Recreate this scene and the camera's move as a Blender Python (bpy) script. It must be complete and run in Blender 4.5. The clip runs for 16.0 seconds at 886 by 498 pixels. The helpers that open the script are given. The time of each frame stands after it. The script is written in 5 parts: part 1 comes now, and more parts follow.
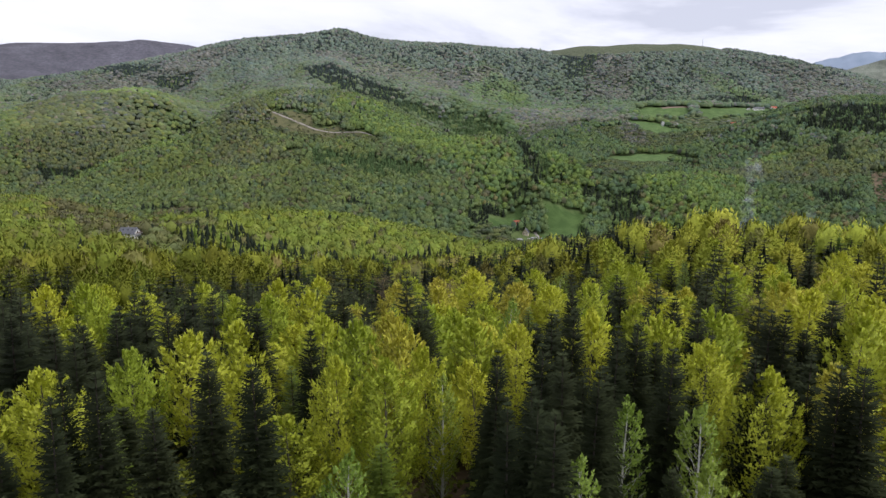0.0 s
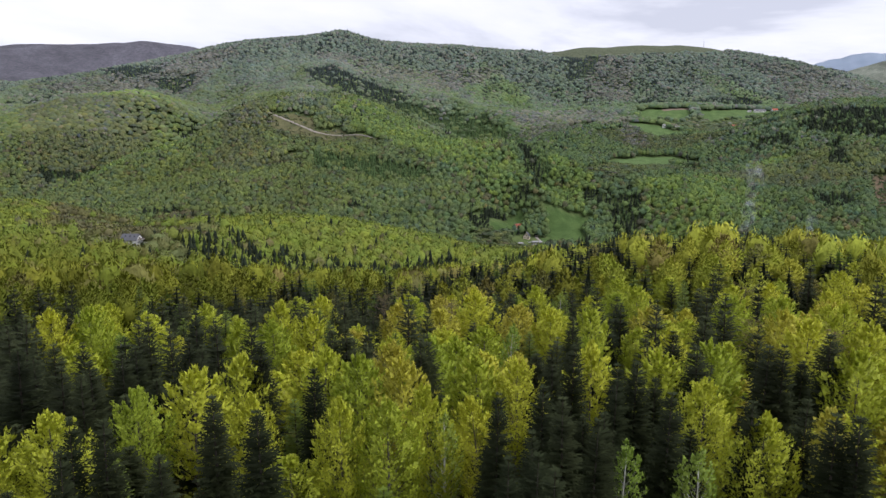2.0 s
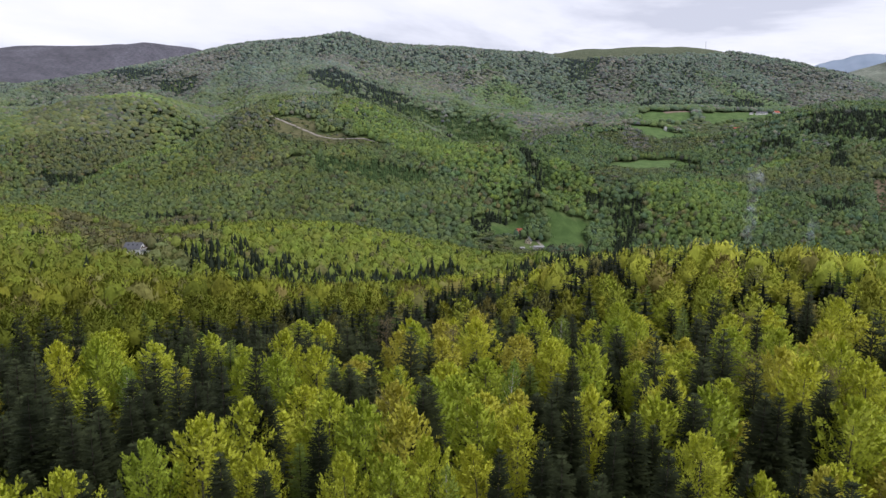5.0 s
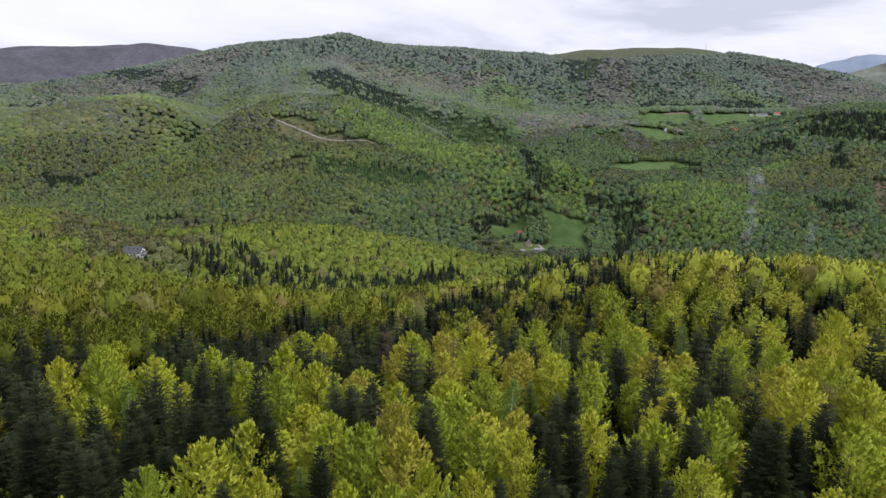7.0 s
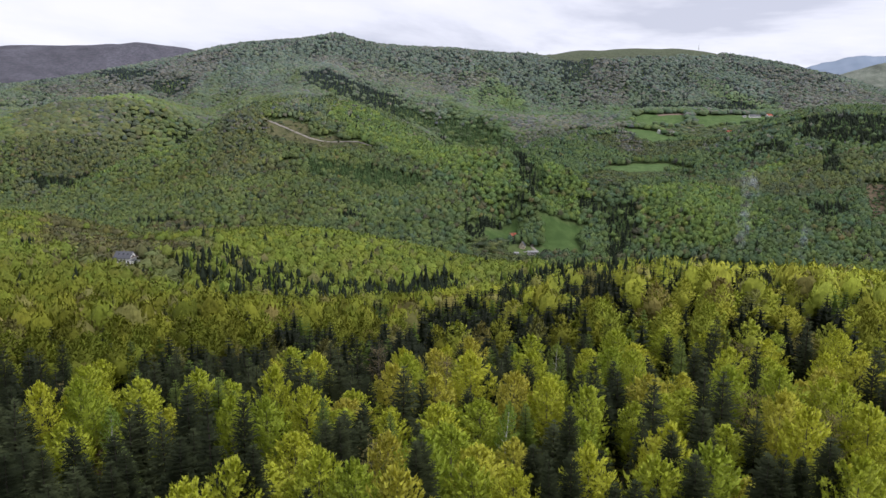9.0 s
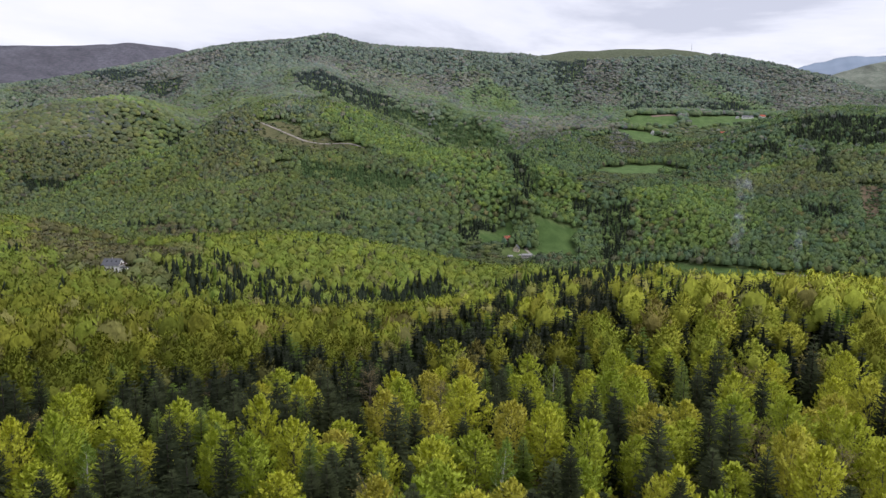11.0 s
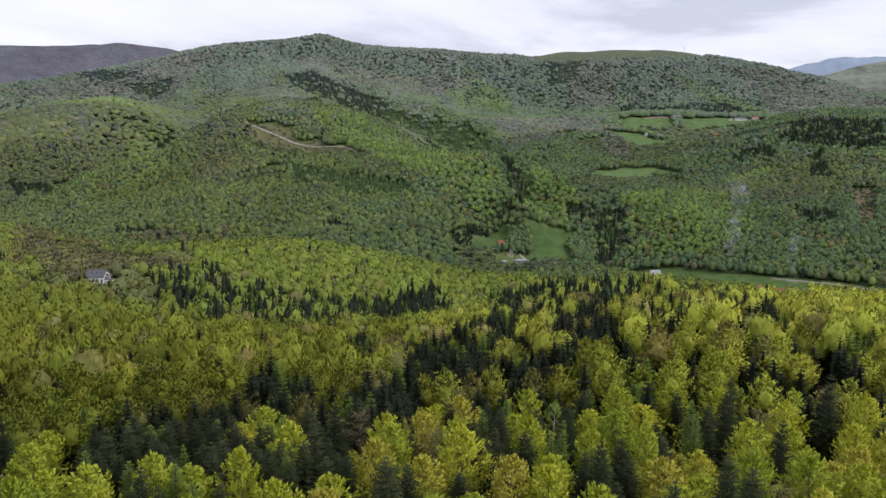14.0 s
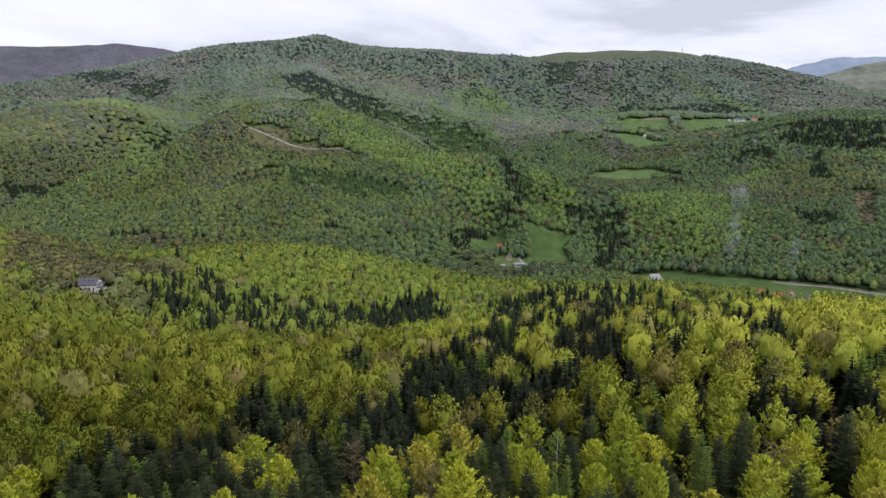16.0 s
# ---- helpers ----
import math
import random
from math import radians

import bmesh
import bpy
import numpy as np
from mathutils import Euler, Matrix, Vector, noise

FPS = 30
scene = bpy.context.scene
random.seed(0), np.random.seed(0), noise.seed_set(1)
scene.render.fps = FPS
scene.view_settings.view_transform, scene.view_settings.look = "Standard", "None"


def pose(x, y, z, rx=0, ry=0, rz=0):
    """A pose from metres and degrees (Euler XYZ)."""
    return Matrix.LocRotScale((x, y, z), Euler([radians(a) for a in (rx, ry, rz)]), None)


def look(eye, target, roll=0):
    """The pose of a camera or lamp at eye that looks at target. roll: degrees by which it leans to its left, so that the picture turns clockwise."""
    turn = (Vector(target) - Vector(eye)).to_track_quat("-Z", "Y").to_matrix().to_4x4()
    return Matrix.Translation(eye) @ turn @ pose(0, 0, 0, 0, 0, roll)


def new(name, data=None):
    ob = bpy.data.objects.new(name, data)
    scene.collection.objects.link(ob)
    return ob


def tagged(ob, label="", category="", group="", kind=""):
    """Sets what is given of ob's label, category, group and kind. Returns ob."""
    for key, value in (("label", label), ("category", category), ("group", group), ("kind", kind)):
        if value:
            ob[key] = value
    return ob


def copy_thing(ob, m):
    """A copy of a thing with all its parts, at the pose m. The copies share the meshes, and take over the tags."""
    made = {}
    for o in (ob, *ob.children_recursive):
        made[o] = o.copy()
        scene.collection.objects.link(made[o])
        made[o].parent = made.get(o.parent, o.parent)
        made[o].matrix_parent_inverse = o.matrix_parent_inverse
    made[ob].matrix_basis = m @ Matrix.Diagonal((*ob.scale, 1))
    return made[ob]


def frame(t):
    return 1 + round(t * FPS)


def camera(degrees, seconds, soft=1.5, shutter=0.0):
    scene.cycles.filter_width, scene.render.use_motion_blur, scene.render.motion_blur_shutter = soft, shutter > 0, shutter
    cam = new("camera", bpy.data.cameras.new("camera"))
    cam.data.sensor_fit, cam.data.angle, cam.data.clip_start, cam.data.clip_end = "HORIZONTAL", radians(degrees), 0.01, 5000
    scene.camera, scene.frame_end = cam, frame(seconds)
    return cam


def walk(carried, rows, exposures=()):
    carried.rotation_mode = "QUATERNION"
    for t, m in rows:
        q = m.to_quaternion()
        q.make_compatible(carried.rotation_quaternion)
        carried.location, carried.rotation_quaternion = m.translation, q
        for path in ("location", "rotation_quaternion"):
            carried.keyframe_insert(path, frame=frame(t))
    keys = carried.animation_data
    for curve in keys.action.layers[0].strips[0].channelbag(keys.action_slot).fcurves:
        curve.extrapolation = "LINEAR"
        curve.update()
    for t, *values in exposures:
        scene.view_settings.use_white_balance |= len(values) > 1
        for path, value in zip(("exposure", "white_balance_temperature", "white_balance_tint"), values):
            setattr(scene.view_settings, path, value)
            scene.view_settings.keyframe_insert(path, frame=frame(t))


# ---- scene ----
SUN_POWER = 1.8
cam = camera(67.02, 16.0)
PATH = [
    (0, pose(0.00, 0.00, 50.00, 81.55, -0.04, -0.00)),
    (0.5, pose(-0.02, -0.00, 51.08, 81.56, -0.05, 0.02)),
    (1, pose(-0.05, -0.15, 52.25, 81.57, -0.05, 0.04)),
    (1.5, pose(-0.05, -0.25, 53.40, 81.58, -0.04, 0.07)),
    (2, pose(-0.08, -0.36, 54.54, 81.59, -0.04, 0.09)),
    (2.5, pose(-0.05, -0.45, 55.68, 81.59, -0.03, 0.11)),
    (3, pose(-0.06, -0.59, 56.79, 81.59, -0.01, 0.14)),
    (3.5, pose(-0.08, -0.69, 57.90, 81.60, -0.01, 0.16)),
    (4, pose(-0.09, -0.79, 58.99, 81.60, -0.01, 0.18)),
    (6.5, pose(-0.17, -1.18, 63.43, 81.61, -0.04, 0.27)),
    (7, pose(-0.17, -0.93, 64.18, 81.61, -0.05, 0.25)),
    (7.5, pose(-0.17, -0.35, 64.96, 81.60, -0.07, 0.16)),
    (8, pose(-0.16, 0.52, 65.77, 81.60, -0.09, 0.01)),
    (8.5, pose(-0.18, 1.61, 66.62, 81.59, -0.12, -0.15)),
    (9, pose(-0.11, 2.95, 67.47, 81.59, -0.12, -0.30)),
    (11.5, pose(0.04, 11.25, 72.04, 81.59, -0.02, -0.97)),
    (12, pose(0.00, 13.07, 73.05, 81.59, -0.01, -1.08)),
    (12.5, pose(-0.01, 14.89, 74.05, 81.59, -0.01, -1.18)),
    (13, pose(-0.03, 16.69, 75.10, 81.59, -0.02, -1.29)),
    (13.5, pose(-0.11, 18.36, 76.22, 81.58, -0.02, -1.38)),
    (14, pose(-0.07, 20.05, 77.19, 81.57, -0.02, -1.45)),
    (14.5, pose(-0.09, 21.91, 78.16, 81.57, -0.01, -1.52)),
    (15, pose(-0.10, 23.84, 79.05, 81.57, 0.00, -1.57)),
    (15.5, pose(0.01, 25.87, 79.97, 81.57, 0.02, -1.61)),
    (16, pose(0.34, 28.01, 81.00, 81.57, 0.04, -1.62)),
]
walk(cam, PATH, exposures=((0, 0.46, 6380, 14), (4, 0.41, 6380, 14), (16, 0.37, 6380, 14)))

# ---- world and sun ----
SUN_HEIGHT, SUN_TURN = radians(56), radians(110)
sky_world = bpy.data.worlds.new("sky")
scene.world = sky_world
sky_world.use_nodes = True
wn, wl = sky_world.node_tree.nodes, sky_world.node_tree.links
wn.clear()


def wnode(kind, **sets):
    n = wn.new(kind)
    for key, value in sets.items():
        n.inputs[key.replace("_", " ")].default_value = value
    return n


sky = wn.new("ShaderNodeTexSky")
sky.sky_type, sky.sun_disc = "NISHITA", False
sky.sun_elevation, sky.sun_rotation = SUN_HEIGHT, SUN_TURN
blue = wnode("ShaderNodeMixRGB", Fac=1.0, Color2=(0.10, 0.10, 0.10, 1))
blue.blend_type = "MULTIPLY"
wl.new(sky.outputs[0], blue.inputs["Color1"])
coord = wn.new("ShaderNodeTexCoord")
# a flat cloud sheet: the direction is divided by its height, so that clouds crowd towards the horizon
split = wn.new("ShaderNodeSeparateXYZ")
wl.new(coord.outputs["Generated"], split.inputs[0])
lift = wn.new("ShaderNodeMath")
lift.operation, lift.inputs[1].default_value = "ADD", 0.10
wl.new(split.outputs["Z"], lift.inputs[0])
floor_z = wn.new("ShaderNodeMath")
floor_z.operation, floor_z.inputs[1].default_value = "MAXIMUM", 0.06
wl.new(lift.outputs[0], floor_z.inputs[0])
flat = wn.new("ShaderNodeVectorMath")
flat.operation = "DIVIDE"
joinz = wn.new("ShaderNodeCombineXYZ")
for k in range(3):
    wl.new(floor_z.outputs[0], joinz.inputs[k])
wl.new(coord.outputs["Generated"], flat.inputs[0])
wl.new(joinz.outputs[0], flat.inputs[1])
billow = wnode("ShaderNodeTexNoise", Scale=0.42, Detail=8.0, Roughness=0.55, Distortion=0.4)
drift = wn.new("ShaderNodeVectorMath")
drift.operation, drift.inputs[1].default_value = "ADD", (1.2, 0.6, 0.0)
wl.new(flat.outputs[0], drift.inputs[0])
wl.new(drift.outputs[0], billow.inputs["Vector"])
banks = wn.new("ShaderNodeValToRGB")
banks.color_ramp.elements[0].position, banks.color_ramp.elements[0].color = 0.40, (0.52, 0.54, 0.62, 1)
banks.color_ramp.elements[1].position, banks.color_ramp.elements[1].color = 0.55, (0.80, 0.80, 0.86, 1)
mid = banks.color_ramp.elements.new(0.475)
mid.color = (0.72, 0.735, 0.805, 1)
wl.new(billow.outputs["Fac"], banks.inputs[0])
veil = wnode("ShaderNodeMixRGB", Fac=0.9)
wl.new(blue.outputs[0], veil.inputs["Color1"])
wl.new(banks.outputs[0], veil.inputs["Color2"])
back = wnode("ShaderNodeBackground", Strength=1.0)
wl.new(veil.outputs[0], back.inputs["Color"])
wl.new(back.outputs[0], wn.new("ShaderNodeOutputWorld").inputs["Surface"])

sun_data = bpy.data.lights.new("sun", "SUN")
sun_data.energy, sun_data.angle, sun_data.color = SUN_POWER, radians(35), (1.0, 0.965, 0.93)
sun = new("sun", sun_data)
sun.matrix_world = look((0, 0, 0), (-math.sin(SUN_TURN) * math.cos(SUN_HEIGHT), -math.cos(SUN_TURN) * math.cos(SUN_HEIGHT), -math.sin(SUN_HEIGHT)))

# ---- materials ----


def material(name):
    m = bpy.data.materials.new(name)
    m.use_nodes = True
    return m, m.node_tree.nodes, m.node_tree.links, m.node_tree.nodes["Principled BSDF"]


def noise_tex(nodes, links, scale, detail=4.0, coords="Object"):
    c = nodes.new("ShaderNodeTexCoord")
    n = nodes.new("ShaderNodeTexNoise")
    n.inputs["Scale"].default_value, n.inputs["Detail"].default_value = scale, detail
    links.new(c.outputs[coords], n.inputs["Vector"])
    return n


def ramp_of(nodes, links, fac, stops):
    r = nodes.new("ShaderNodeValToRGB")
    els = r.color_ramp.elements
    while len(els) < len(stops):
        els.new(0.5)
    for e, (p, c) in zip(els, stops):
        e.position, e.color = p, (*c, 1)
    links.new(fac, r.inputs[0])
    return r


def blend(nodes, links, a, b, fac, how="MIX"):
    m = nodes.new("ShaderNodeMixRGB")
    m.blend_type = how
    for key, v in (("Color1", a), ("Color2", b), ("Fac", fac)):
        if hasattr(v, "links"):
            links.new(v, m.inputs[key])
        else:
            m.inputs[key].default_value = v
    return m.outputs[0]


def leafy(name, stops=None, gloss=0.55, through_light=0.35, grain=1.6, sheen=0.2):
    """Foliage: the colour differs from tree to tree (by object, or by the tint of a joined wood) and again from tuft to tuft."""
    m, n, l, p = material(name)
    if stops:
        tree = ramp_of(n, l, n.new("ShaderNodeObjectInfo").outputs["Random"], stops).outputs[0]
    else:
        at = n.new("ShaderNodeAttribute")
        at.attribute_name = "tint"
        tree = at.outputs["Color"]
    geo = n.new("ShaderNodeNewGeometry")
    low, top = ((0.78, 0.79, 0.76), (1.2, 1.18, 1.1)) if stops else ((0.86, 0.87, 0.86), (1.13, 1.12, 1.10))
    tuft = ramp_of(n, l, geo.outputs["Random Per Island"], ((0.0, low), (1.0, top))).outputs[0]
    col = blend(n, l, tree, tuft, 1.0, "MULTIPLY")
    spots = noise_tex(n, l, grain, 3.0)
    shade = ramp_of(n, l, spots.outputs["Fac"], ((0.3, (0.86, 0.86, 0.86)), (0.7, (1.12, 1.12, 1.1)))).outputs[0]
    col = blend(n, l, col, shade, 1.0, "MULTIPLY")
    l.new(col, p.inputs["Base Color"])
    relief = n.new("ShaderNodeBump")
    relief.inputs["Strength"].default_value, relief.inputs["Distance"].default_value = (0.6, 0.1) if stops else (0.5, 1.2)
    l.new(spots.outputs["Fac"], relief.inputs["Height"])
    l.new(relief.outputs[0], p.inputs["Normal"])
    p.inputs["Roughness"].default_value = gloss
    p.inputs["Specular IOR Level"].default_value = sheen
    if through_light:
        tr = n.new("ShaderNodeBsdfTranslucent")
        l.new(col, tr.inputs["Color"])
        mix = n.new("ShaderNodeMixShader")
        mix.inputs[0].default_value = through_light
        l.new(p.outputs[0], mix.inputs[1])
        l.new(tr.outputs[0], mix.inputs[2])
        l.new(mix.outputs[0], n["Material Output"].inputs["Surface"])
    return m


def plain(name, a, b, scale, rough=0.8, bump=0.3, metal=0.0, detail=6.0, distance=0.02):
    """A surface that wavers between two colours, with fine relief."""
    m, n, l, p = material(name)
    t = noise_tex(n, l, scale, detail)
    t2 = noise_tex(n, l, scale * 0.13, 3.0)
    c1 = ramp_of(n, l, t.outputs["Fac"], ((0.3, a), (0.7, b))).outputs[0]
    c2 = ramp_of(n, l, t2.outputs["Fac"], ((0.3, (0.85, 0.85, 0.85)), (0.7, (1.1, 1.1, 1.1)))).outputs[0]
    l.new(blend(n, l, c1, c2, 1.0, "MULTIPLY"), p.inputs["Base Color"])
    p.inputs["Roughness"].default_value, p.inputs["Metallic"].default_value = rough, metal
    b_ = n.new("ShaderNodeBump")
    b_.inputs["Strength"].default_value, b_.inputs["Distance"].default_value = bump, distance
    l.new(t.outputs["Fac"], b_.inputs["Height"])
    l.new(b_.outputs[0], p.inputs["Normal"])
    return m


M_BEECH = leafy("beech_leaves", ((0.0, (0.29, 0.37, 0.040)), (0.4, (0.40, 0.45, 0.046)), (0.85, (0.50, 0.52, 0.055)), (1.0, (0.43, 0.39, 0.07))))
M_LARCH = leafy("larch_needles", ((0.0, (0.095, 0.14, 0.02)), (1.0, (0.14, 0.195, 0.03))), 0.6, 0.25)
M_BIRCH = leafy("birch_leaves", ((0.0, (0.20, 0.30, 0.05)), (1.0, (0.27, 0.34, 0.06))))
M_SPRUCE = leafy("spruce_needles", ((0.0, (0.022, 0.030, 0.014)), (0.6, (0.033, 0.042, 0.020)), (1.0, (0.050, 0.062, 0.029))), 0.85, 0.06, sheen=0.05)
M_BUDS = leafy("budding_twigs", ((0.0, (0.15, 0.12, 0.065)), (1.0, (0.22, 0.19, 0.07))), 0.7, 0.15)
M_WOOD = leafy("mixed_wood", None, 0.8, 0.18, 0.55, 0.06)
M_BARK = plain("bark", (0.06, 0.052, 0.043), (0.13, 0.115, 0.10), 3.0, 0.9, 0.5)
M_BARK_DARK = plain("dark_bark", (0.03, 0.023, 0.018), (0.065, 0.05, 0.04), 3.0, 0.9, 0.5)
M_BIRCH_BARK = plain("birch_bark", (0.35, 0.34, 0.31), (0.66, 0.65, 0.61), 2.0, 0.8, 0.2)

# land: the cover is told by the tint of the sheet, the grain by two scales of noise
M_LAND, n, l, p = material("land")
at = n.new("ShaderNodeAttribute")
at.attribute_name = "tint"
g1, g2 = noise_tex(n, l, 0.9, 6.0), noise_tex(n, l, 0.06, 5.0)
c1 = ramp_of(n, l, g1.outputs["Fac"], ((0.3, (0.7, 0.7, 0.7)), (0.7, (1.25, 1.22, 1.18)))).outputs[0]
c2 = ramp_of(n, l, g2.outputs["Fac"], ((0.35, (0.78, 0.82, 0.75)), (0.65, (1.2, 1.15, 1.1)))).outputs[0]
l.new(blend(n, l, blend(n, l, at.outputs["Color"], c1, 1.0, "MULTIPLY"), c2, 1.0, "MULTIPLY"), p.inputs["Base Color"])
p.inputs["Roughness"].default_value = 0.95
p.inputs["Specular IOR Level"].default_value = 0.1
bm_ = n.new("ShaderNodeBump")
bm_.inputs["Strength"].default_value, bm_.inputs["Distance"].default_value = 0.6, 0.4
l.new(g1.outputs["Fac"], bm_.inputs["Height"])
l.new(bm_.outputs[0], p.inputs["Normal"])

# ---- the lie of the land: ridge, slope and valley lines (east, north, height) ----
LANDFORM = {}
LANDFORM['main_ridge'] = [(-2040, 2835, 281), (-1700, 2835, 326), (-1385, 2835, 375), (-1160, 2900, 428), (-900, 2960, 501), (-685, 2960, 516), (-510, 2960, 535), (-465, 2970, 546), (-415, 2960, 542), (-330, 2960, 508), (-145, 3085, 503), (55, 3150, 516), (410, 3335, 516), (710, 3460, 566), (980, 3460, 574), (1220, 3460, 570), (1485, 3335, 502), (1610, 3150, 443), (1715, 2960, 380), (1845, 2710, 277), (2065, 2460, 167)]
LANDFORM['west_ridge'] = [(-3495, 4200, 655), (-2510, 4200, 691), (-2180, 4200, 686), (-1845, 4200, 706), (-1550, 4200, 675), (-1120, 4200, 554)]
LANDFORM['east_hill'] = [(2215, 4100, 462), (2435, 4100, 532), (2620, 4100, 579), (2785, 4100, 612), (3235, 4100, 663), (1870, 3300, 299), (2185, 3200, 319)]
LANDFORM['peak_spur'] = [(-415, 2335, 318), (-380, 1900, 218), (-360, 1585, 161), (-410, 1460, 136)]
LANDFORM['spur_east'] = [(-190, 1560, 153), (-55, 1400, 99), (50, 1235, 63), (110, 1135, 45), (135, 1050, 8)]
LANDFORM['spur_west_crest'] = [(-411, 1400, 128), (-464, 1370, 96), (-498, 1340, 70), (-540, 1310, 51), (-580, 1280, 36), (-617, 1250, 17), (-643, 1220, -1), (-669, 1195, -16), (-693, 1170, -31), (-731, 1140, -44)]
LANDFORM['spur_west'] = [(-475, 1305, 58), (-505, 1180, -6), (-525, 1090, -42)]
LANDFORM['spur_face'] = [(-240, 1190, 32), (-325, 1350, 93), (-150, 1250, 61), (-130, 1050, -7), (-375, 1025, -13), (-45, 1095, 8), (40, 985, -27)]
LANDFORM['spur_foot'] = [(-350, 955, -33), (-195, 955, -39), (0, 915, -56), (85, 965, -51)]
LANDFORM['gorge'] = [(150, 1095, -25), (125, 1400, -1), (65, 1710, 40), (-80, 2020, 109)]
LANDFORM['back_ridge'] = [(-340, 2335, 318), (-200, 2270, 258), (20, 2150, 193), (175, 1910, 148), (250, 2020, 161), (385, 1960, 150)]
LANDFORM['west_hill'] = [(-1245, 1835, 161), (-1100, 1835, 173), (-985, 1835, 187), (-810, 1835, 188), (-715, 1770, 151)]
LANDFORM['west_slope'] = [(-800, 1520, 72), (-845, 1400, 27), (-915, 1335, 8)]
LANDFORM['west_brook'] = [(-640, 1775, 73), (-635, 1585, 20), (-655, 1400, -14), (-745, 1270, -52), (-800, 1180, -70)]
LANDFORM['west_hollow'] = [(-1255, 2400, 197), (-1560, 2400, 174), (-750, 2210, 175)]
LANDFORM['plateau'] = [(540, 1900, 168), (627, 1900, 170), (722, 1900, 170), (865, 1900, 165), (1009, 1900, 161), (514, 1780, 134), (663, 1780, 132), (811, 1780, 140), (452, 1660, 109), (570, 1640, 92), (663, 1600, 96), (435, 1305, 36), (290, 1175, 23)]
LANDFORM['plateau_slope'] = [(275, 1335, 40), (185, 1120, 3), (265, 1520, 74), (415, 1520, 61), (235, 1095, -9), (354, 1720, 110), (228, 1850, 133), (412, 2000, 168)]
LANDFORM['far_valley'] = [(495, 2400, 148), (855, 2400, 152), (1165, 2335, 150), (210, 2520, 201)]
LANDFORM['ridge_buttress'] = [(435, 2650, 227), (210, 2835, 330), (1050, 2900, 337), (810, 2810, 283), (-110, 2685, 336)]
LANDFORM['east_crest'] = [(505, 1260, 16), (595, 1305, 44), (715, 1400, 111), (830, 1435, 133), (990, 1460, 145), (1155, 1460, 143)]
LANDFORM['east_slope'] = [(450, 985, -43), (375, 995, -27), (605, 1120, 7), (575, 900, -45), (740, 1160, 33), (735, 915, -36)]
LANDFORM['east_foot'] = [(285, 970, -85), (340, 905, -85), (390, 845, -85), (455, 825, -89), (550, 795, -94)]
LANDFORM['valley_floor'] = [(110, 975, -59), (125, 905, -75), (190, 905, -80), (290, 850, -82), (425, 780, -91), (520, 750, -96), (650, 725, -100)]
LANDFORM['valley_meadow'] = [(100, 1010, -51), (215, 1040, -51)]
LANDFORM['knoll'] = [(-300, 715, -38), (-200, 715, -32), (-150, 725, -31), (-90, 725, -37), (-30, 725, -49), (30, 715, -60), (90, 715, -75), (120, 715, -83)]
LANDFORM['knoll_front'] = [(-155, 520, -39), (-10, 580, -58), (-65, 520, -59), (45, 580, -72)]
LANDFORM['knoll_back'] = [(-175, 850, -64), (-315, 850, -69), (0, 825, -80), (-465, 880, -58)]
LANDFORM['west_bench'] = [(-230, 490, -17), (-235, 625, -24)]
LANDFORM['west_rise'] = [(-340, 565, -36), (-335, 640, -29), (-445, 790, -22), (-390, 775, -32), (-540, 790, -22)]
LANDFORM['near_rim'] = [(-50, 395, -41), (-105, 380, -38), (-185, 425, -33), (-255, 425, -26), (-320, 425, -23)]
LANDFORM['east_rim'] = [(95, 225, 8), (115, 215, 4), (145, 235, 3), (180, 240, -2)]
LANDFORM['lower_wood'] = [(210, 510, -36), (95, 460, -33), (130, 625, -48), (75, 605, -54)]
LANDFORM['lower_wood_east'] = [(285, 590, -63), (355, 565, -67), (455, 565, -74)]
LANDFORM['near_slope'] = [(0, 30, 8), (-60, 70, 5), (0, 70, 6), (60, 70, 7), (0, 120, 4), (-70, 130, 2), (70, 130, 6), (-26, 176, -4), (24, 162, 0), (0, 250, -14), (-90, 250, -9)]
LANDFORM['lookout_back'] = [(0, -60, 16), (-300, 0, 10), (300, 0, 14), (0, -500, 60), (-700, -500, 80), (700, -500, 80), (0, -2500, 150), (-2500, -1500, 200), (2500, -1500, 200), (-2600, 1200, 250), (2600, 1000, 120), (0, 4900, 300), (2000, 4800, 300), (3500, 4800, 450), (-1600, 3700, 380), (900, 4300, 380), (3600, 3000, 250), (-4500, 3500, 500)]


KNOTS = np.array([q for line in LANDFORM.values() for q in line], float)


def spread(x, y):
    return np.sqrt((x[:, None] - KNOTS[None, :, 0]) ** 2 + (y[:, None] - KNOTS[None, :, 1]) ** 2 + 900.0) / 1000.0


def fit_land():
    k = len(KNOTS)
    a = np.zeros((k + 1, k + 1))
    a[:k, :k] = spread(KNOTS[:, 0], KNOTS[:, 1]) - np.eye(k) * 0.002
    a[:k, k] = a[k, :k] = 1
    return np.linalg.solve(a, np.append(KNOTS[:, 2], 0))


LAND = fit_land()


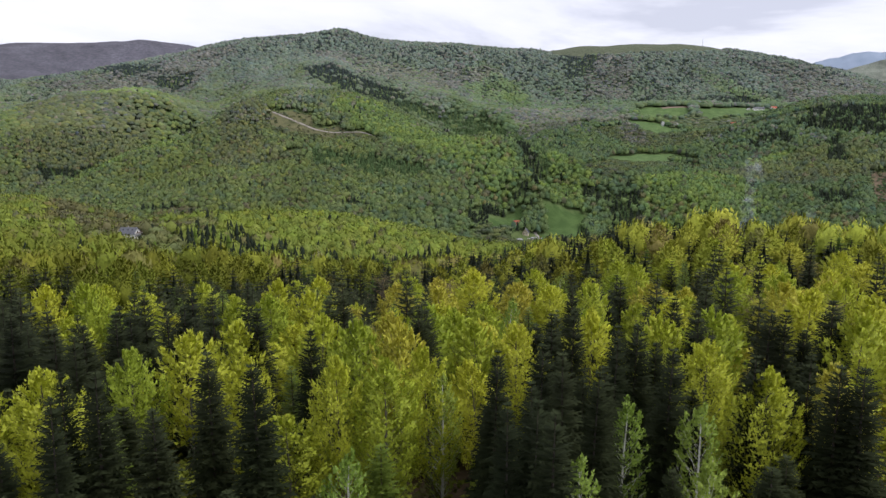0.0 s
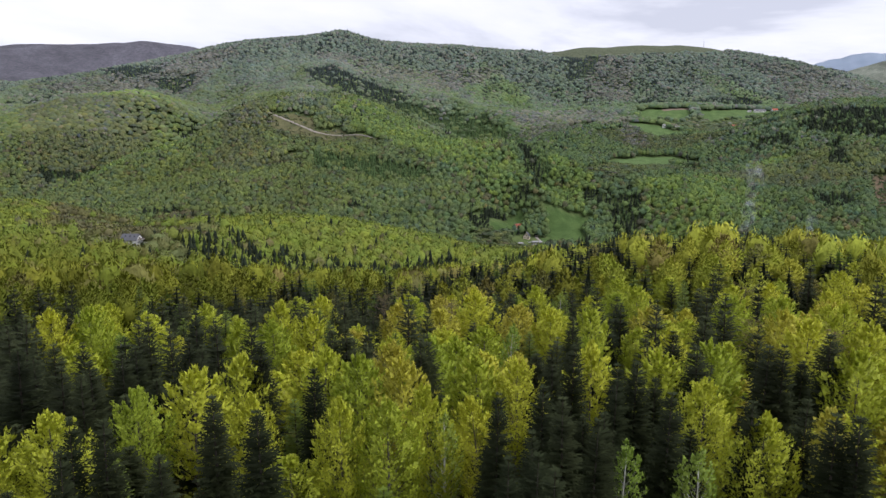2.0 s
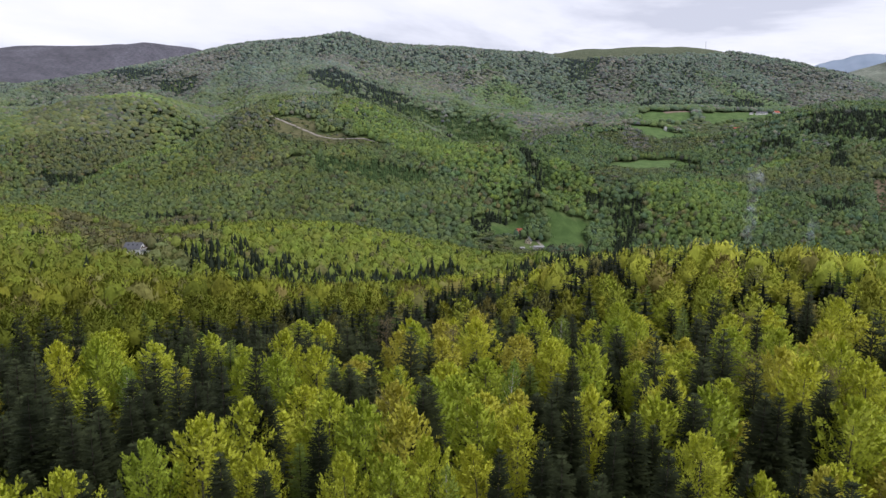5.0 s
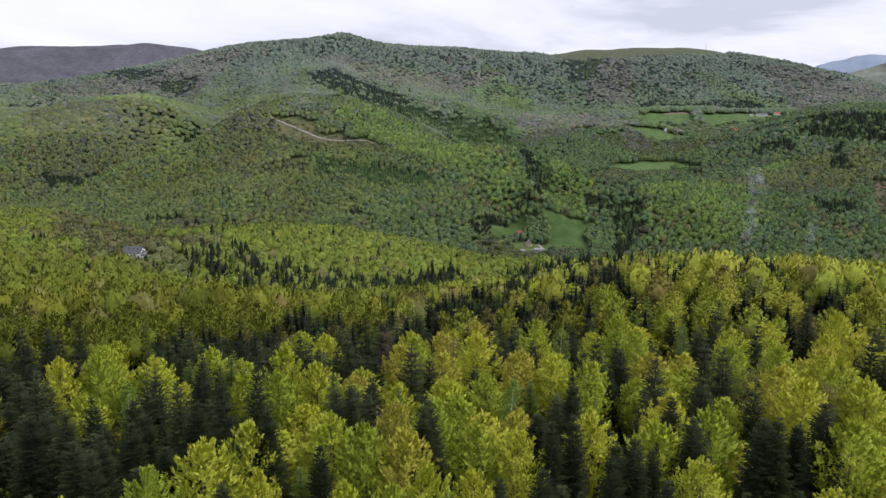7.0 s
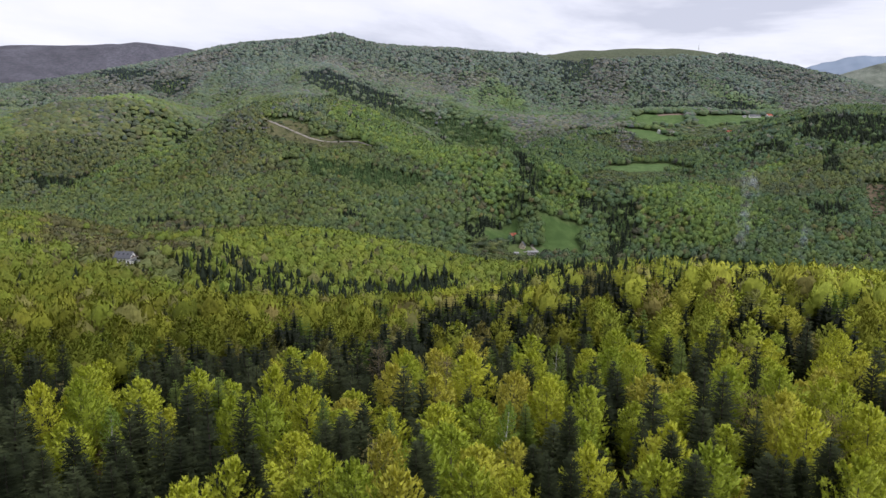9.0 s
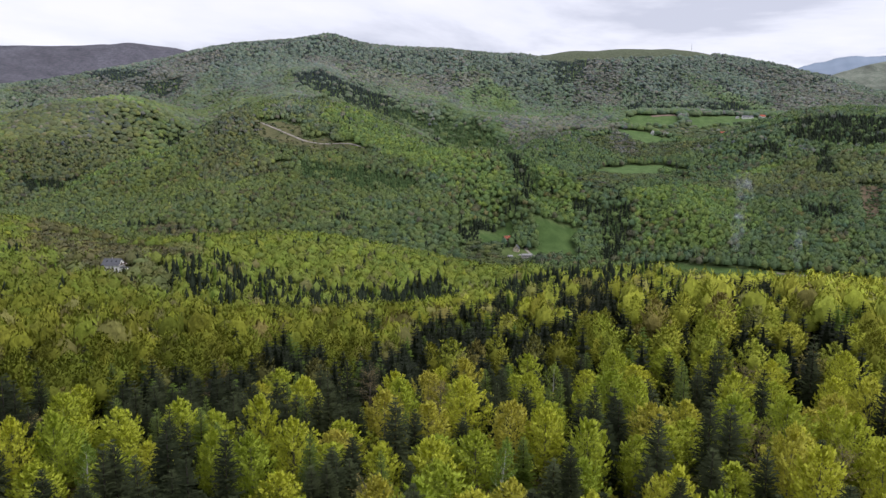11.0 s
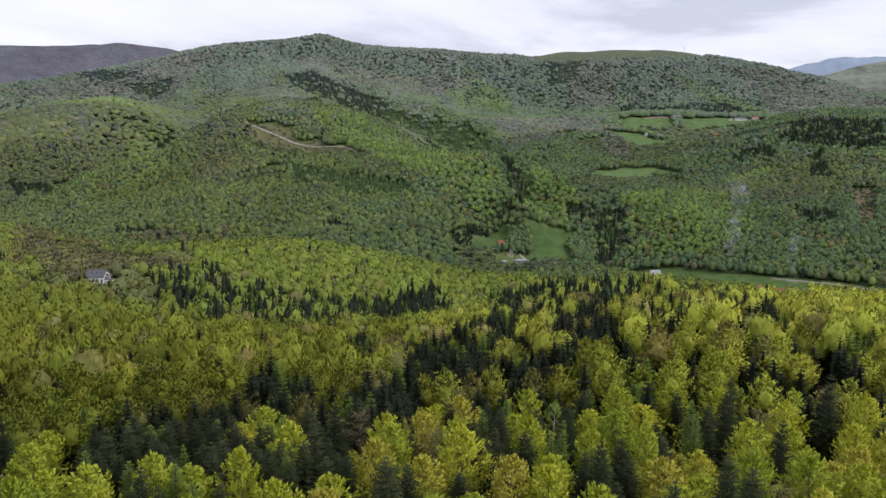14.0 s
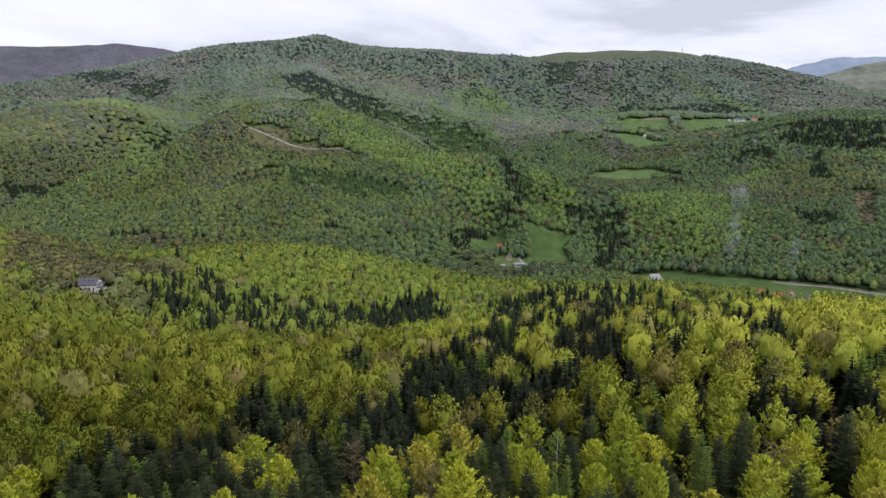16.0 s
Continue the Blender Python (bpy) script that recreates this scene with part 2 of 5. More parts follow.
def value_noise(x, y, seed):
    """Smooth noise from -1 to 1, one bump a unit."""
    xi, yi = np.floor(x).astype(np.int64), np.floor(y).astype(np.int64)
    fx, fy = x - xi, y - yi
    fx, fy = fx * fx * (3 - 2 * fx), fy * fy * (3 - 2 * fy)

    def corner(a, b):
        h = (a * 374761393 + b * 668265263 + seed * 144665) & 0x7FFFFFFF
        h = ((h ^ (h >> 13)) * 1274126177) & 0x7FFFFFFF
        return ((h ^ (h >> 16)) & 0xFFFF) / 32767.5 - 1

    return (corner(xi, yi) * (1 - fx) + corner(xi + 1, yi) * fx) * (1 - fy) + (corner(xi, yi + 1) * (1 - fx) + corner(xi + 1, yi + 1) * fx) * fy


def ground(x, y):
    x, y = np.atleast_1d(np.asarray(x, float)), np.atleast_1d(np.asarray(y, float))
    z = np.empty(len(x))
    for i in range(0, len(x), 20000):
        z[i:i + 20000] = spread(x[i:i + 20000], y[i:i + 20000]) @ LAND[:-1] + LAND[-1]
    # gullies and knobs on the high slopes
    hills = np.clip((z - 10) / 80, 0, 1) * np.clip(((x - 720) / 330) ** 2 + ((y - 1780) / 220) ** 2 - 0.5, 0.12, 1)
    ribs = 1 - 2 * np.abs(value_noise((x + 0.25 * y) / 170, y / 620, 6))
    z = z + hills * 15 * ribs * np.clip((2700 - y) / 300, 0, 1) * np.clip((y - 1050) / 400, 0, 1)
    z = z + hills * (4 * value_noise(x / 130, y / 130, 3) + 2 * value_noise(x / 55, y / 55, 4))
    return z + 0.5 * value_noise(x / 23, y / 23, 5)


def inside(x, y, poly):
    """Which points lie in the outline, its edge made ragged."""
    wx = x + 9 * value_noise(x / 30, y / 30, 11) * np.clip(y / 900, 0.3, 2)
    wy = y + 9 * value_noise(x / 30, y / 30, 12) * np.clip(y / 900, 0.3, 2)
    hit = np.zeros(len(x), bool)
    for (xa, ya), (xb, yb) in zip(poly, poly[1:] + poly[:1]):
        if ya != yb:
            hit ^= ((ya > wy) != (yb > wy)) & (wx < (xb - xa) * (wy - ya) / (yb - ya) + xa)
    return hit


# ---- land cover: outlines in plan ----
STANDS = []


def stand(cover, poly):
    STANDS.append((cover, poly))


stand('meadow', [(60, 955), (92, 1016), (122, 1007), (119, 974), (100, 928), (68, 918)])
stand('meadow', [(145, 1002), (208, 1046), (228, 1033), (214, 1002), (205, 951), (200, 920), (150, 920), (141, 974)])
stand('meadow', [(240, 956), (310, 924), (394, 868), (387, 852), (270, 828), (220, 876)])
stand('meadow', [(441, 844), (580, 804), (534, 740), (467, 756), (417, 772)])
stand('meadow', [(135, 940), (190, 945), (215, 900), (175, 892), (140, 900)])
stand('yard', [(92, 915), (120, 942), (150, 930), (150, 890), (95, 885)])
stand('field', [(535, 1895), (662, 1890), (668, 1795), (603, 1758), (515, 1775)])
stand('field', [(690, 1880), (850, 1875), (960, 1830), (930, 1775), (808, 1735), (675, 1740)])
stand('field', [(445, 1775), (497, 1731), (550, 1715), (592, 1655), (497, 1535), (460, 1610)])
stand('field', [(263, 1180), (337, 1316), (424, 1348), (497, 1316), (486, 1284), (366, 1228)])
stand('clearing', [(-370, 1395), (-310, 1400), (-240, 1352), (-150, 1318), (-113, 1267), (-200, 1288), (-290, 1322), (-345, 1345)])
stand('clearing', [(-354, 1180), (-271, 1236), (-246, 1220), (-298, 1180)])
stand('clearing', [(-397, 1892), (-325, 2116), (-286, 1988), (-399, 1828)])
stand('grass', [(408, 3522), (703, 3635), (989, 3647), (1245, 3647), (1521, 3560), (1293, 3210), (918, 3197), (523, 3197)])
stand('clearcut', [(706, 1108), (729, 1092), (654, 972), (595, 908), (614, 956)])
stand('field', [(330, 1790), (400, 1780), (380, 1700), (300, 1640)])
stand('meadow', [(240, 860), (260, 800), (420, 715), (560, 680), (640, 760), (450, 850), (300, 880)])
stand('scrub', [(-266, 445), (-205, 445), (-205, 488), (-266, 488)])
stand('scrub', [(-205, 436), (-160, 436), (-200, 505), (-285, 505)])
stand('scrub', [(-235, 550), (-185, 550), (-200, 645), (-290, 645)])
stand('scrub', [(343, 1596), (494, 1572), (654, 1436), (751, 1396), (719, 1356), (585, 1412), (406, 1364)])
stand('scrub', [(240, 1164), (485, 1268), (462, 1188), (243, 1132)])
stand('scrub', [(30, 800), (125, 800), (130, 890), (92, 920), (60, 955), (45, 965)])
stand('young', [(92, 600), (120, 560), (150, 480), (185, 440), (230, 500), (330, 700), (260, 760), (170, 760), (110, 700)])
# sunlit face of the east spur, put into the leaf colour
stand('fresh', [(-182, 1500), (-55, 1372), (48, 1180), (107, 1132), (133, 1116), (87, 1060), (9, 1140), (-117, 1316)])
stand('fresh', [(323, 1100), (487, 1172), (483, 980), (388, 908), (288, 972)])
stand('fresh', [(-783, 1788), (-704, 1780), (-700, 1732), (-773, 1716)])
stand('late', [(-1062, 1724), (-786, 1780), (-698, 1764), (-699, 1564), (-765, 1364), (-803, 1284)])
stand('late', [(-564, 1884), (-360, 1396), (-345, 1292), (-272, 1196), (-333, 1108), (-407, 1196)])
stand('late', [(432, 1156), (668, 1236), (809, 1188), (736, 1076), (566, 1044)])
stand('spruce', [(-792, 1356), (-746, 1436), (-731, 1428), (-778, 1348)])
stand('spruce', [(111, 1036), (139, 1020), (125, 1012), (101, 1020)])
stand('spruce', [(562, 1020), (600, 996), (584, 956), (540, 964)])
stand('larch', [(-248, 1220), (-46, 1132), (-13, 1068), (-97, 1076), (-223, 1140)])
stand('spruce', [(-431, 964), (-382, 956), (-383, 940), (-425, 948)])
stand('spruce', [(-668, 1708), (-660, 1812), (-644, 1812), (-649, 1700)])
stand('yard', [(-244, 466), (-216, 466), (-216, 506), (-252, 506)])
stand('yard', [(-274, 663), (-223, 653), (-218, 631), (-262, 641)])
stand('clearcut', [(105, 194), (118, 194), (103, 170), (96, 178)])
stand('spruce', [(-395, 2340), (-241, 2300), (-88, 2180), (-193, 2164), (-335, 2188)])
stand('spruce', [(127, 1140), (158, 1140), (142, 1028), (129, 1044)])
stand('spruce', [(755, 1404), (925, 1364), (825, 1212), (771, 1236), (725, 1284), (690, 1332)])
stand('spruce', [(727, 1268), (740, 1252), (694, 1148), (657, 1164)])
stand('spruce', [(229, 1084), (306, 1068), (273, 940), (239, 924), (260, 1044), (220, 1060)])
stand('spruce', [(-158, 964), (-119, 964), (-86, 948), (-148, 948)])
stand('spruce', [(35, 956), (94, 1020), (77, 932), (38, 924)])
stand('spruce', [(539, 3212), (729, 3236), (640, 2972), (520, 2900)])
stand('spruce', [(774, 2716), (991, 2660), (1029, 2532), (728, 2588)])
stand('spruce', [(1145, 2684), (1287, 2476), (1107, 2516)])
stand('mixed', [(-865, 2924), (-457, 2932), (-121, 3052), (400, 3252), (271, 3004), (-239, 2708), (-538, 2684)])
stand('mixed', [(1281, 3180), (1568, 3012), (1708, 2820), (1458, 2796), (1231, 2988)])
stand('spruce', [(-1439, 2876), (-1109, 2740), (-1170, 2676), (-1344, 2740)])
stand('spruce', [(-1092, 2588), (-922, 2580), (-915, 2444), (-1033, 2460)])
stand('bare', [(-443, 735), (-524, 937), (-372, 790), (-350, 800), (-262, 640), (-195, 574), (-194, 535), (-221, 503), (-236, 479), (-306, 511)])
stand('scrub', [(-425, 730), (-372, 760), (-262, 640), (-205, 574), (-204, 535), (-231, 510), (-300, 525)])
stand('bare', [(188, 1910), (286, 1935), (357, 1735), (192, 1560)])
stand('bare', [(459, 1796), (509, 1788), (433, 1340), (410, 1548)])
stand('bare', [(-1689, 2740), (-1211, 2748), (-1039, 2884), (-842, 2844), (-869, 2396), (-1327, 2540)])
stand('bare', [(-538, 2684), (-238, 2692), (268, 2972), (113, 2724), (-95, 2364), (-371, 2428)])
stand('bare', [(1372, 2812), (1776, 2604), (1685, 2468), (911, 1596)])
stand('bare', [(-405, 956), (-250, 924), (-328, 892), (-411, 916)])
stand('larch', [(165, 1110), (150, 1400), (95, 1710), (-50, 2020), (-188, 2180), (-103, 2150), (30, 2060), (130, 1900), (190, 1600), (190, 1250)])
# brighter leaf strip that paints in the sun on the east spur crest
stand('fresh', [(-215, 1575), (-75, 1420), (30, 1255), (95, 1150), (125, 1055), (95, 1000), (30, 1060), (-50, 1190), (-140, 1290), (-240, 1440)])
stand('fresh', [(-498, 1350), (-540, 1322), (-580, 1292), (-617, 1262), (-643, 1232), (-669, 1207), (-700, 1175), (-680, 1150), (-640, 1180), (-600, 1225), (-560, 1262), (-500, 1310)])
stand('fresh', [(-1000, 1850), (-820, 1850), (-740, 1790), (-690, 1650), (-760, 1690), (-900, 1770)])
stand('young', [(189, 534), (357, 732), (414, 692), (210, 374), (136, 374)])
stand('scrub', [(380, 690), (480, 680), (490, 768), (395, 780)])
stand('bare', [(-353, 636), (-246, 598), (-193, 570), (-188, 518), (-260, 474)])
stand('spruce', [(-654, 1775), (-644, 1585), (-659, 1360), (-684, 1190), (-754, 1120), (-726, 1120), (-656, 1190), (-631, 1360), (-616, 1585), (-626, 1775)])
stand('spruce', [(134, 1095), (109, 1400), (49, 1710), (-96, 2020), (-64, 2020), (81, 1710), (141, 1400), (166, 1095)])
stand('scrub', [(515, 1770), (603, 1752), (668, 1785), (690, 1735), (808, 1728), (930, 1768), (900, 1640), (760, 1560), (600, 1560), (595, 1660)])
stand('scrub', [(400, 1650), (455, 1600), (497, 1525), (560, 1600), (620, 1500), (480, 1420), (380, 1480)])
stand('scrub', [(242, 1087), (313, 1223), (395, 1257), (463, 1227), (452, 1195), (338, 1136)])
stand('scrub', [(-367, 1373), (-301, 1380), (-133, 1284), (-104, 1228), (-191, 1244), (-336, 1301)])
stand('scrub', [(-342, 1141), (-262, 1196), (-238, 1180), (-288, 1141)])
stand('scrub', [(-388, 1852), (-318, 2076), (-280, 1948), (-390, 1788)])
stand('bare', [(218, 2100), (412, 2010), (475, 1859), (459, 1685), (304, 1600), (200, 1760)])

# fresh and dark belts of the far slopes
stand('fresh', [(151, 1146), (209, 1208), (248, 1111), (230, 1067), (170, 1027), (145, 1035)])
stand('fresh', [(72, 2879), (196, 2990), (296, 2770), (334, 2617), (102, 2471), (67, 2692)])
stand('fresh', [(1094, 3021), (1201, 2853), (1238, 2619), (1319, 2479), (1182, 2592), (1095, 2760)])
stand('fresh', [(-400, 2618), (-240, 2708), (-21, 2786), (42, 2527), (-95, 2365), (-297, 2455)])
stand('fresh', [(562, 1251), (662, 1225), (788, 1167), (760, 1125), (625, 1119), (516, 1128)])
stand('spruce', [(-472, 2345), (-352, 2300), (-280, 2312), (-179, 2213), (-51, 2087), (17, 2021), (-85, 2065), (-223, 2096), (-327, 2109), (-424, 2171)])
stand('mixed', [(334, 3133), (599, 3178), (577, 2924), (416, 2815)])
stand('mixed', [(890, 3194), (1114, 3080), (990, 2690), (817, 2831)])
stand('spruce', [(1010, 2714), (1153, 2624), (1118, 2495), (960, 2600)])
stand('bare', [(635, 3230), (852, 3149), (755, 2690), (554, 2686)])
stand('bare', [(1330, 3047), (1602, 2982), (1744, 2585), (1529, 2629), (1369, 2533), (1330, 2721)])
stand('mixed', [(-1865, 3100), (-1201, 2828), (-977, 2587), (-908, 2451), (-1026, 2452), (-1327, 2713)])
stand('mixed', [(-613, 2051), (-534, 1944), (-500, 1890), (-558, 1869)])
stand('spruce', [(-600, 1312), (-640, 1277), (-660, 1262), (-674, 1275), (-645, 1303), (-605, 1330)])
stand('spruce', [(-822, 1372), (-755, 1409), (-735, 1380), (-797, 1337)])
stand('spruce', [(-145, 978), (-118, 987), (-111, 959), (-137, 950)])
stand('spruce', [(609, 1336), (673, 1311), (667, 1276), (604, 1300)])

# dark stands of the near slope and the knoll
stand('spruce', [(-54, 215), (-55, 237), (-44, 231), (-34, 218), (-31, 185), (-38, 186), (-46, 196)])
stand('spruce', [(-83, 171), (-76, 173), (-74, 182), (-63, 181), (-57, 184), (-43, 169), (-36, 161), (-30, 150), (-19, 143), (-15, 137), (-64, 140), (-72, 155)])
stand('spruce', [(-47, 321), (-29, 333), (-22, 280), (-28, 259), (-36, 268)])
stand('spruce', [(-24, 208), (-18, 219), (-11, 243), (-7, 296), (12, 297), (31, 278), (41, 250), (34, 212), (24, 195), (19, 205), (2, 215), (-1, 190), (-4, 168), (-14, 173), (-19, 185)])
stand('mixed', [(-29, 185), (-27, 188), (-19, 161), (-17, 140), (-22, 146)])
stand('spruce', [(7, 311), (33, 376), (60, 560), (91, 555), (127, 448), (167, 412), (164, 370), (177, 338), (162, 295), (109, 228), (98, 219), (91, 231), (69, 223), (59, 225), (46, 208), (30, 197), (24, 208), (23, 244)])
stand('mixed', [(-193, 484), (-188, 543), (-161, 570), (-137, 514), (-116, 413), (-125, 381), (-147, 409), (-172, 456)])
stand('mixed', [(-147, 533), (-112, 550), (-69, 559), (-47, 390), (-78, 388), (-115, 433)])
stand('spruce', [(-69, 529), (-24, 578), (5, 612), (24, 580), (13, 440), (-17, 430), (-51, 450)])
stand('mixed', [(3, 173), (15, 197), (24, 176), (22, 159), (16, 144), (10, 142), (6, 159)])
stand('spruce', [(92, 204), (97, 204), (81, 173), (76, 174)])
stand('spruce', [(131, 222), (143, 225), (106, 172), (103, 176)])
stand('clearcut', [(79, 151), (93, 157), (78, 134), (71, 130), (72, 139)])
stand('spruce', [(-118, 173), (-102, 160), (-63, 103), (-47, 109), (-34, 78), (-38, 76), (-33, 63), (-45, 70), (-52, 75), (-90, 130)])
stand('spruce', [(-21, 65), (-16, 67), (-14, 57), (-9, 53), (-8, 46), (-21, 46), (-20, 56)])
stand('spruce', [(10, 72), (17, 92), (21, 95), (18, 75), (25, 83), (26, 73), (18, 46), (4, 46), (5, 72)])
stand('spruce', [(32, 71), (38, 71), (45, 65), (33, 46), (22, 46)])

OPEN_LAND = ("meadow", "field", "grass", "clearing", "clearcut", "yard")
LOW_WOOD = ("clearing", "clearcut", "scrub")
YOUNG_WOOD = ("young",)


def cover_of(x, y, *kinds):
    hit = np.zeros(len(x), bool)
    for cover, poly in STANDS:
        if cover in kinds:
            hit |= inside(x, y, poly)
    return hit


# ---- mesh helpers ----


def raw_mesh(name, verts, faces, mat, tint=None, smooth=False, normals=None):
    """A mesh from arrays; faces: one array of triangles or of quads, or a list of such arrays."""
    faces = [np.asarray(f, np.int32) for f in (faces if isinstance(faces, list) else [faces])]
    me = bpy.data.meshes.new(name)
    verts = np.asarray(verts, np.float32)
    me.vertices.add(len(verts))
    me.vertices.foreach_set("co", verts.ravel())
    sizes = np.concatenate([np.full(len(f), f.shape[1], np.int32) for f in faces])
    me.loops.add(int(sizes.sum()))
    me.polygons.add(len(sizes))
    me.loops.foreach_set("vertex_index", np.concatenate([f.ravel() for f in faces]))
    me.polygons.foreach_set("loop_start", np.concatenate([[0], np.cumsum(sizes)[:-1]]).astype(np.int32))
    me.polygons.foreach_set("loop_total", sizes)
    if smooth or normals is not None:
        me.polygons.foreach_set("use_smooth", np.ones(len(sizes), bool))
    if tint is not None:
        col = me.attributes.new("tint", "FLOAT_COLOR", "POINT")
        col.data.foreach_set("color", np.hstack([tint, np.ones((len(tint), 1))]).astype(np.float32).ravel())
    me.materials.append(mat)
    me.update(calc_edges=True)
    if normals is not None:
        me.normals_split_custom_set_from_vertices(np.asarray(normals, np.float32))
    return me


def unit(v):
    return v / (np.linalg.norm(v, axis=-1, keepdims=True) + 1e-9)


def rounded(v, f, centre, radii, rng, own=0.35):
    """Leaves that take the light with the swell of their crown: normals between the dome's and each leaf's own, the leaves turned outwards."""
    f = f.copy()
    dome = unit(unit((v - centre) / np.square(radii)) + (0, 0, 0.3))
    face = unit(np.cross(v[f[:, 1]] - v[f[:, 0]], v[f[:, 2]] - v[f[:, 0]]))
    turned = (face * dome[f].mean(1)).sum(1) < 0
    f[turned] = f[turned][:, ::-1]
    face[turned] *= -1
    leaf = np.zeros_like(v)
    for k in range(3):
        leaf[f[:, k]] = face
    return f, unit(dome * (1 - own) + leaf * own + rng.normal(size=v.shape) * 0.05)


def tube(path, radii, sides):
    """A tapering limb along a path: vertices and quads."""
    path = np.asarray(path, float)
    a = np.arange(sides) * 2 * np.pi / sides
    v = []
    for k, (c, r) in enumerate(zip(path, radii)):
        d = path[min(k + 1, len(path) - 1)] - path[max(k - 1, 0)]
        d = d / (np.linalg.norm(d) + 1e-9)
        u = np.cross(d, (0.31, 0.95, 0.1))
        u /= np.linalg.norm(u) + 1e-9
        w = np.cross(d, u)
        v.append(c + r * (np.cos(a)[:, None] * u + np.sin(a)[:, None] * w))
    q = [(i * sides + j, i * sides + (j + 1) % sides, (i + 1) * sides + (j + 1) % sides, (i + 1) * sides + j)
         for i in range(len(path) - 1) for j in range(sides)]
    return np.concatenate(v), np.array(q, np.int32)


def tufts(centres, size, rng, lie=0.5):
    """A small three-cornered leaf tuft at each centre; lie: how far they lie flat."""
    k = len(centres)
    u = rng.normal(size=(k, 3)) * (1, 1, 1 - lie)
    u /= np.linalg.norm(u, axis=1)[:, None]
    w = rng.normal(size=(k, 3)) * (1, 1, 1 - 0.6 * lie)
    w -= (w * u).sum(1)[:, None] * u
    w /= np.linalg.norm(w, axis=1)[:, None]
    s = np.broadcast_to(np.asarray(size, float), (k,))[:, None] * rng.uniform(0.7, 1.3, (k, 1))
    v = np.stack([centres - u * s, centres + u * s * 0.5 + w * s * 0.62, centres + u * s * 0.7 - w * s * 0.55], 1).reshape(-1, 3)
    return v, np.arange(3 * k, dtype=np.int32).reshape(k, 3)


def gather(pieces):
    v, f, at_ = [], [], 0
    for pv, pf in pieces:
        v.append(pv)
        f.append(pf + at_)
        at_ += len(pv)
    return np.concatenate(v), np.concatenate(f)


# ---- single trees, metres, foot at the origin ----


def broadleaf(height, reach, limbs, twigs, per, leaf, seed, base=0.25, rise=(28, 58), droop=0.0, sides=5, airy=1.0, lie=0.5):
    """A leaning stem, ascending limbs and, along each limb, flat fanned twigs set with leaf tufts."""
    rng = np.random.default_rng(seed)
    lean = rng.normal(size=2) * height * 0.02
    hs = np.linspace(0, 1, 6)
    bend = lambda h: np.stack([lean[0] * h ** 2 + 0.15 * np.sin(5 * h + seed), lean[1] * h ** 2 + 0.15 * np.cos(4 * h + seed), h * height * 0.95], -1)
    wood = [tube(bend(hs), 0.011 * height * (1 - 0.93 * hs) + 0.015, sides + 1)]
    cloud = []
    lop = rng.uniform(0.75, 1.25, 5)
    for k in range(limbs):
        rel = ((k + 0.5) / limbs) ** 0.9
        h = base + (0.96 - base) * rel
        az = k * 2.399963 + rng.normal() * 0.3
        up = np.radians(min(66.0, rng.uniform(*rise) + 20 * rel))
        # an egg-shaped crown, broadest below the middle, uneven from side to side
        wide = reach * math.sqrt(max(0.06, 1 - ((rel - 0.42) / 0.62) ** 2)) * lop[int(az / 1.2566) % 5]
        long = wide / np.cos(up) * rng.uniform(0.72, 1.08) * 0.62
        a = bend(h)
        d = np.array([np.cos(az) * np.cos(up), np.sin(az) * np.cos(up), np.sin(up)])
        out = np.array([np.cos(az), np.sin(az), 0.0])
        flat = np.array([-np.sin(az), np.cos(az), 0.0])
        sag = lambda t: (a + d * (t * long)[:, None] + (out * 0.30 * long - np.array([0, 0, (0.16 + droop) * long])) * (t ** 2)[:, None])
        ss = np.linspace(0, 1, 3)
        wood.append(tube(sag(ss), 0.0042 * height * (1 - 0.85 * ss) * (1.1 - 0.7 * h), 3))
        t0 = np.linspace(0.25, 1.0, twigs) + rng.normal(size=twigs) * 0.04
        feet = sag(np.clip(t0, 0.1, 1.0))
        for j in range(twigs):
            turn = (1 if j % 2 else -1) * rng.uniform(0.35, 1.1)
            td = d * 0.6 + out * 0.5 + flat * turn + np.array([0, 0, 0.12 - droop])
            td /= np.linalg.norm(td)
            tl = long * rng.uniform(0.28, 0.5) * (1.15 - 0.5 * t0[j]) + 0.3
            q = rng.random((per, 1))
            cloud.append(feet[j] + td * q * tl - np.array([0, 0, 0.1 + droop]) * tl * q * q + rng.normal(size=(per, 3)) * (0.13, 0.13, 0.06) * airy * (0.6 + 0.05 * height))
    m = max(6, per)
    cloud.append(bend(np.linspace(0.88, 1.03, m)) + rng.normal(size=(m, 3)) * (0.05, 0.05, 0.04) * reach)
    return gather(wood), tufts(np.concatenate(cloud), leaf, rng, lie)


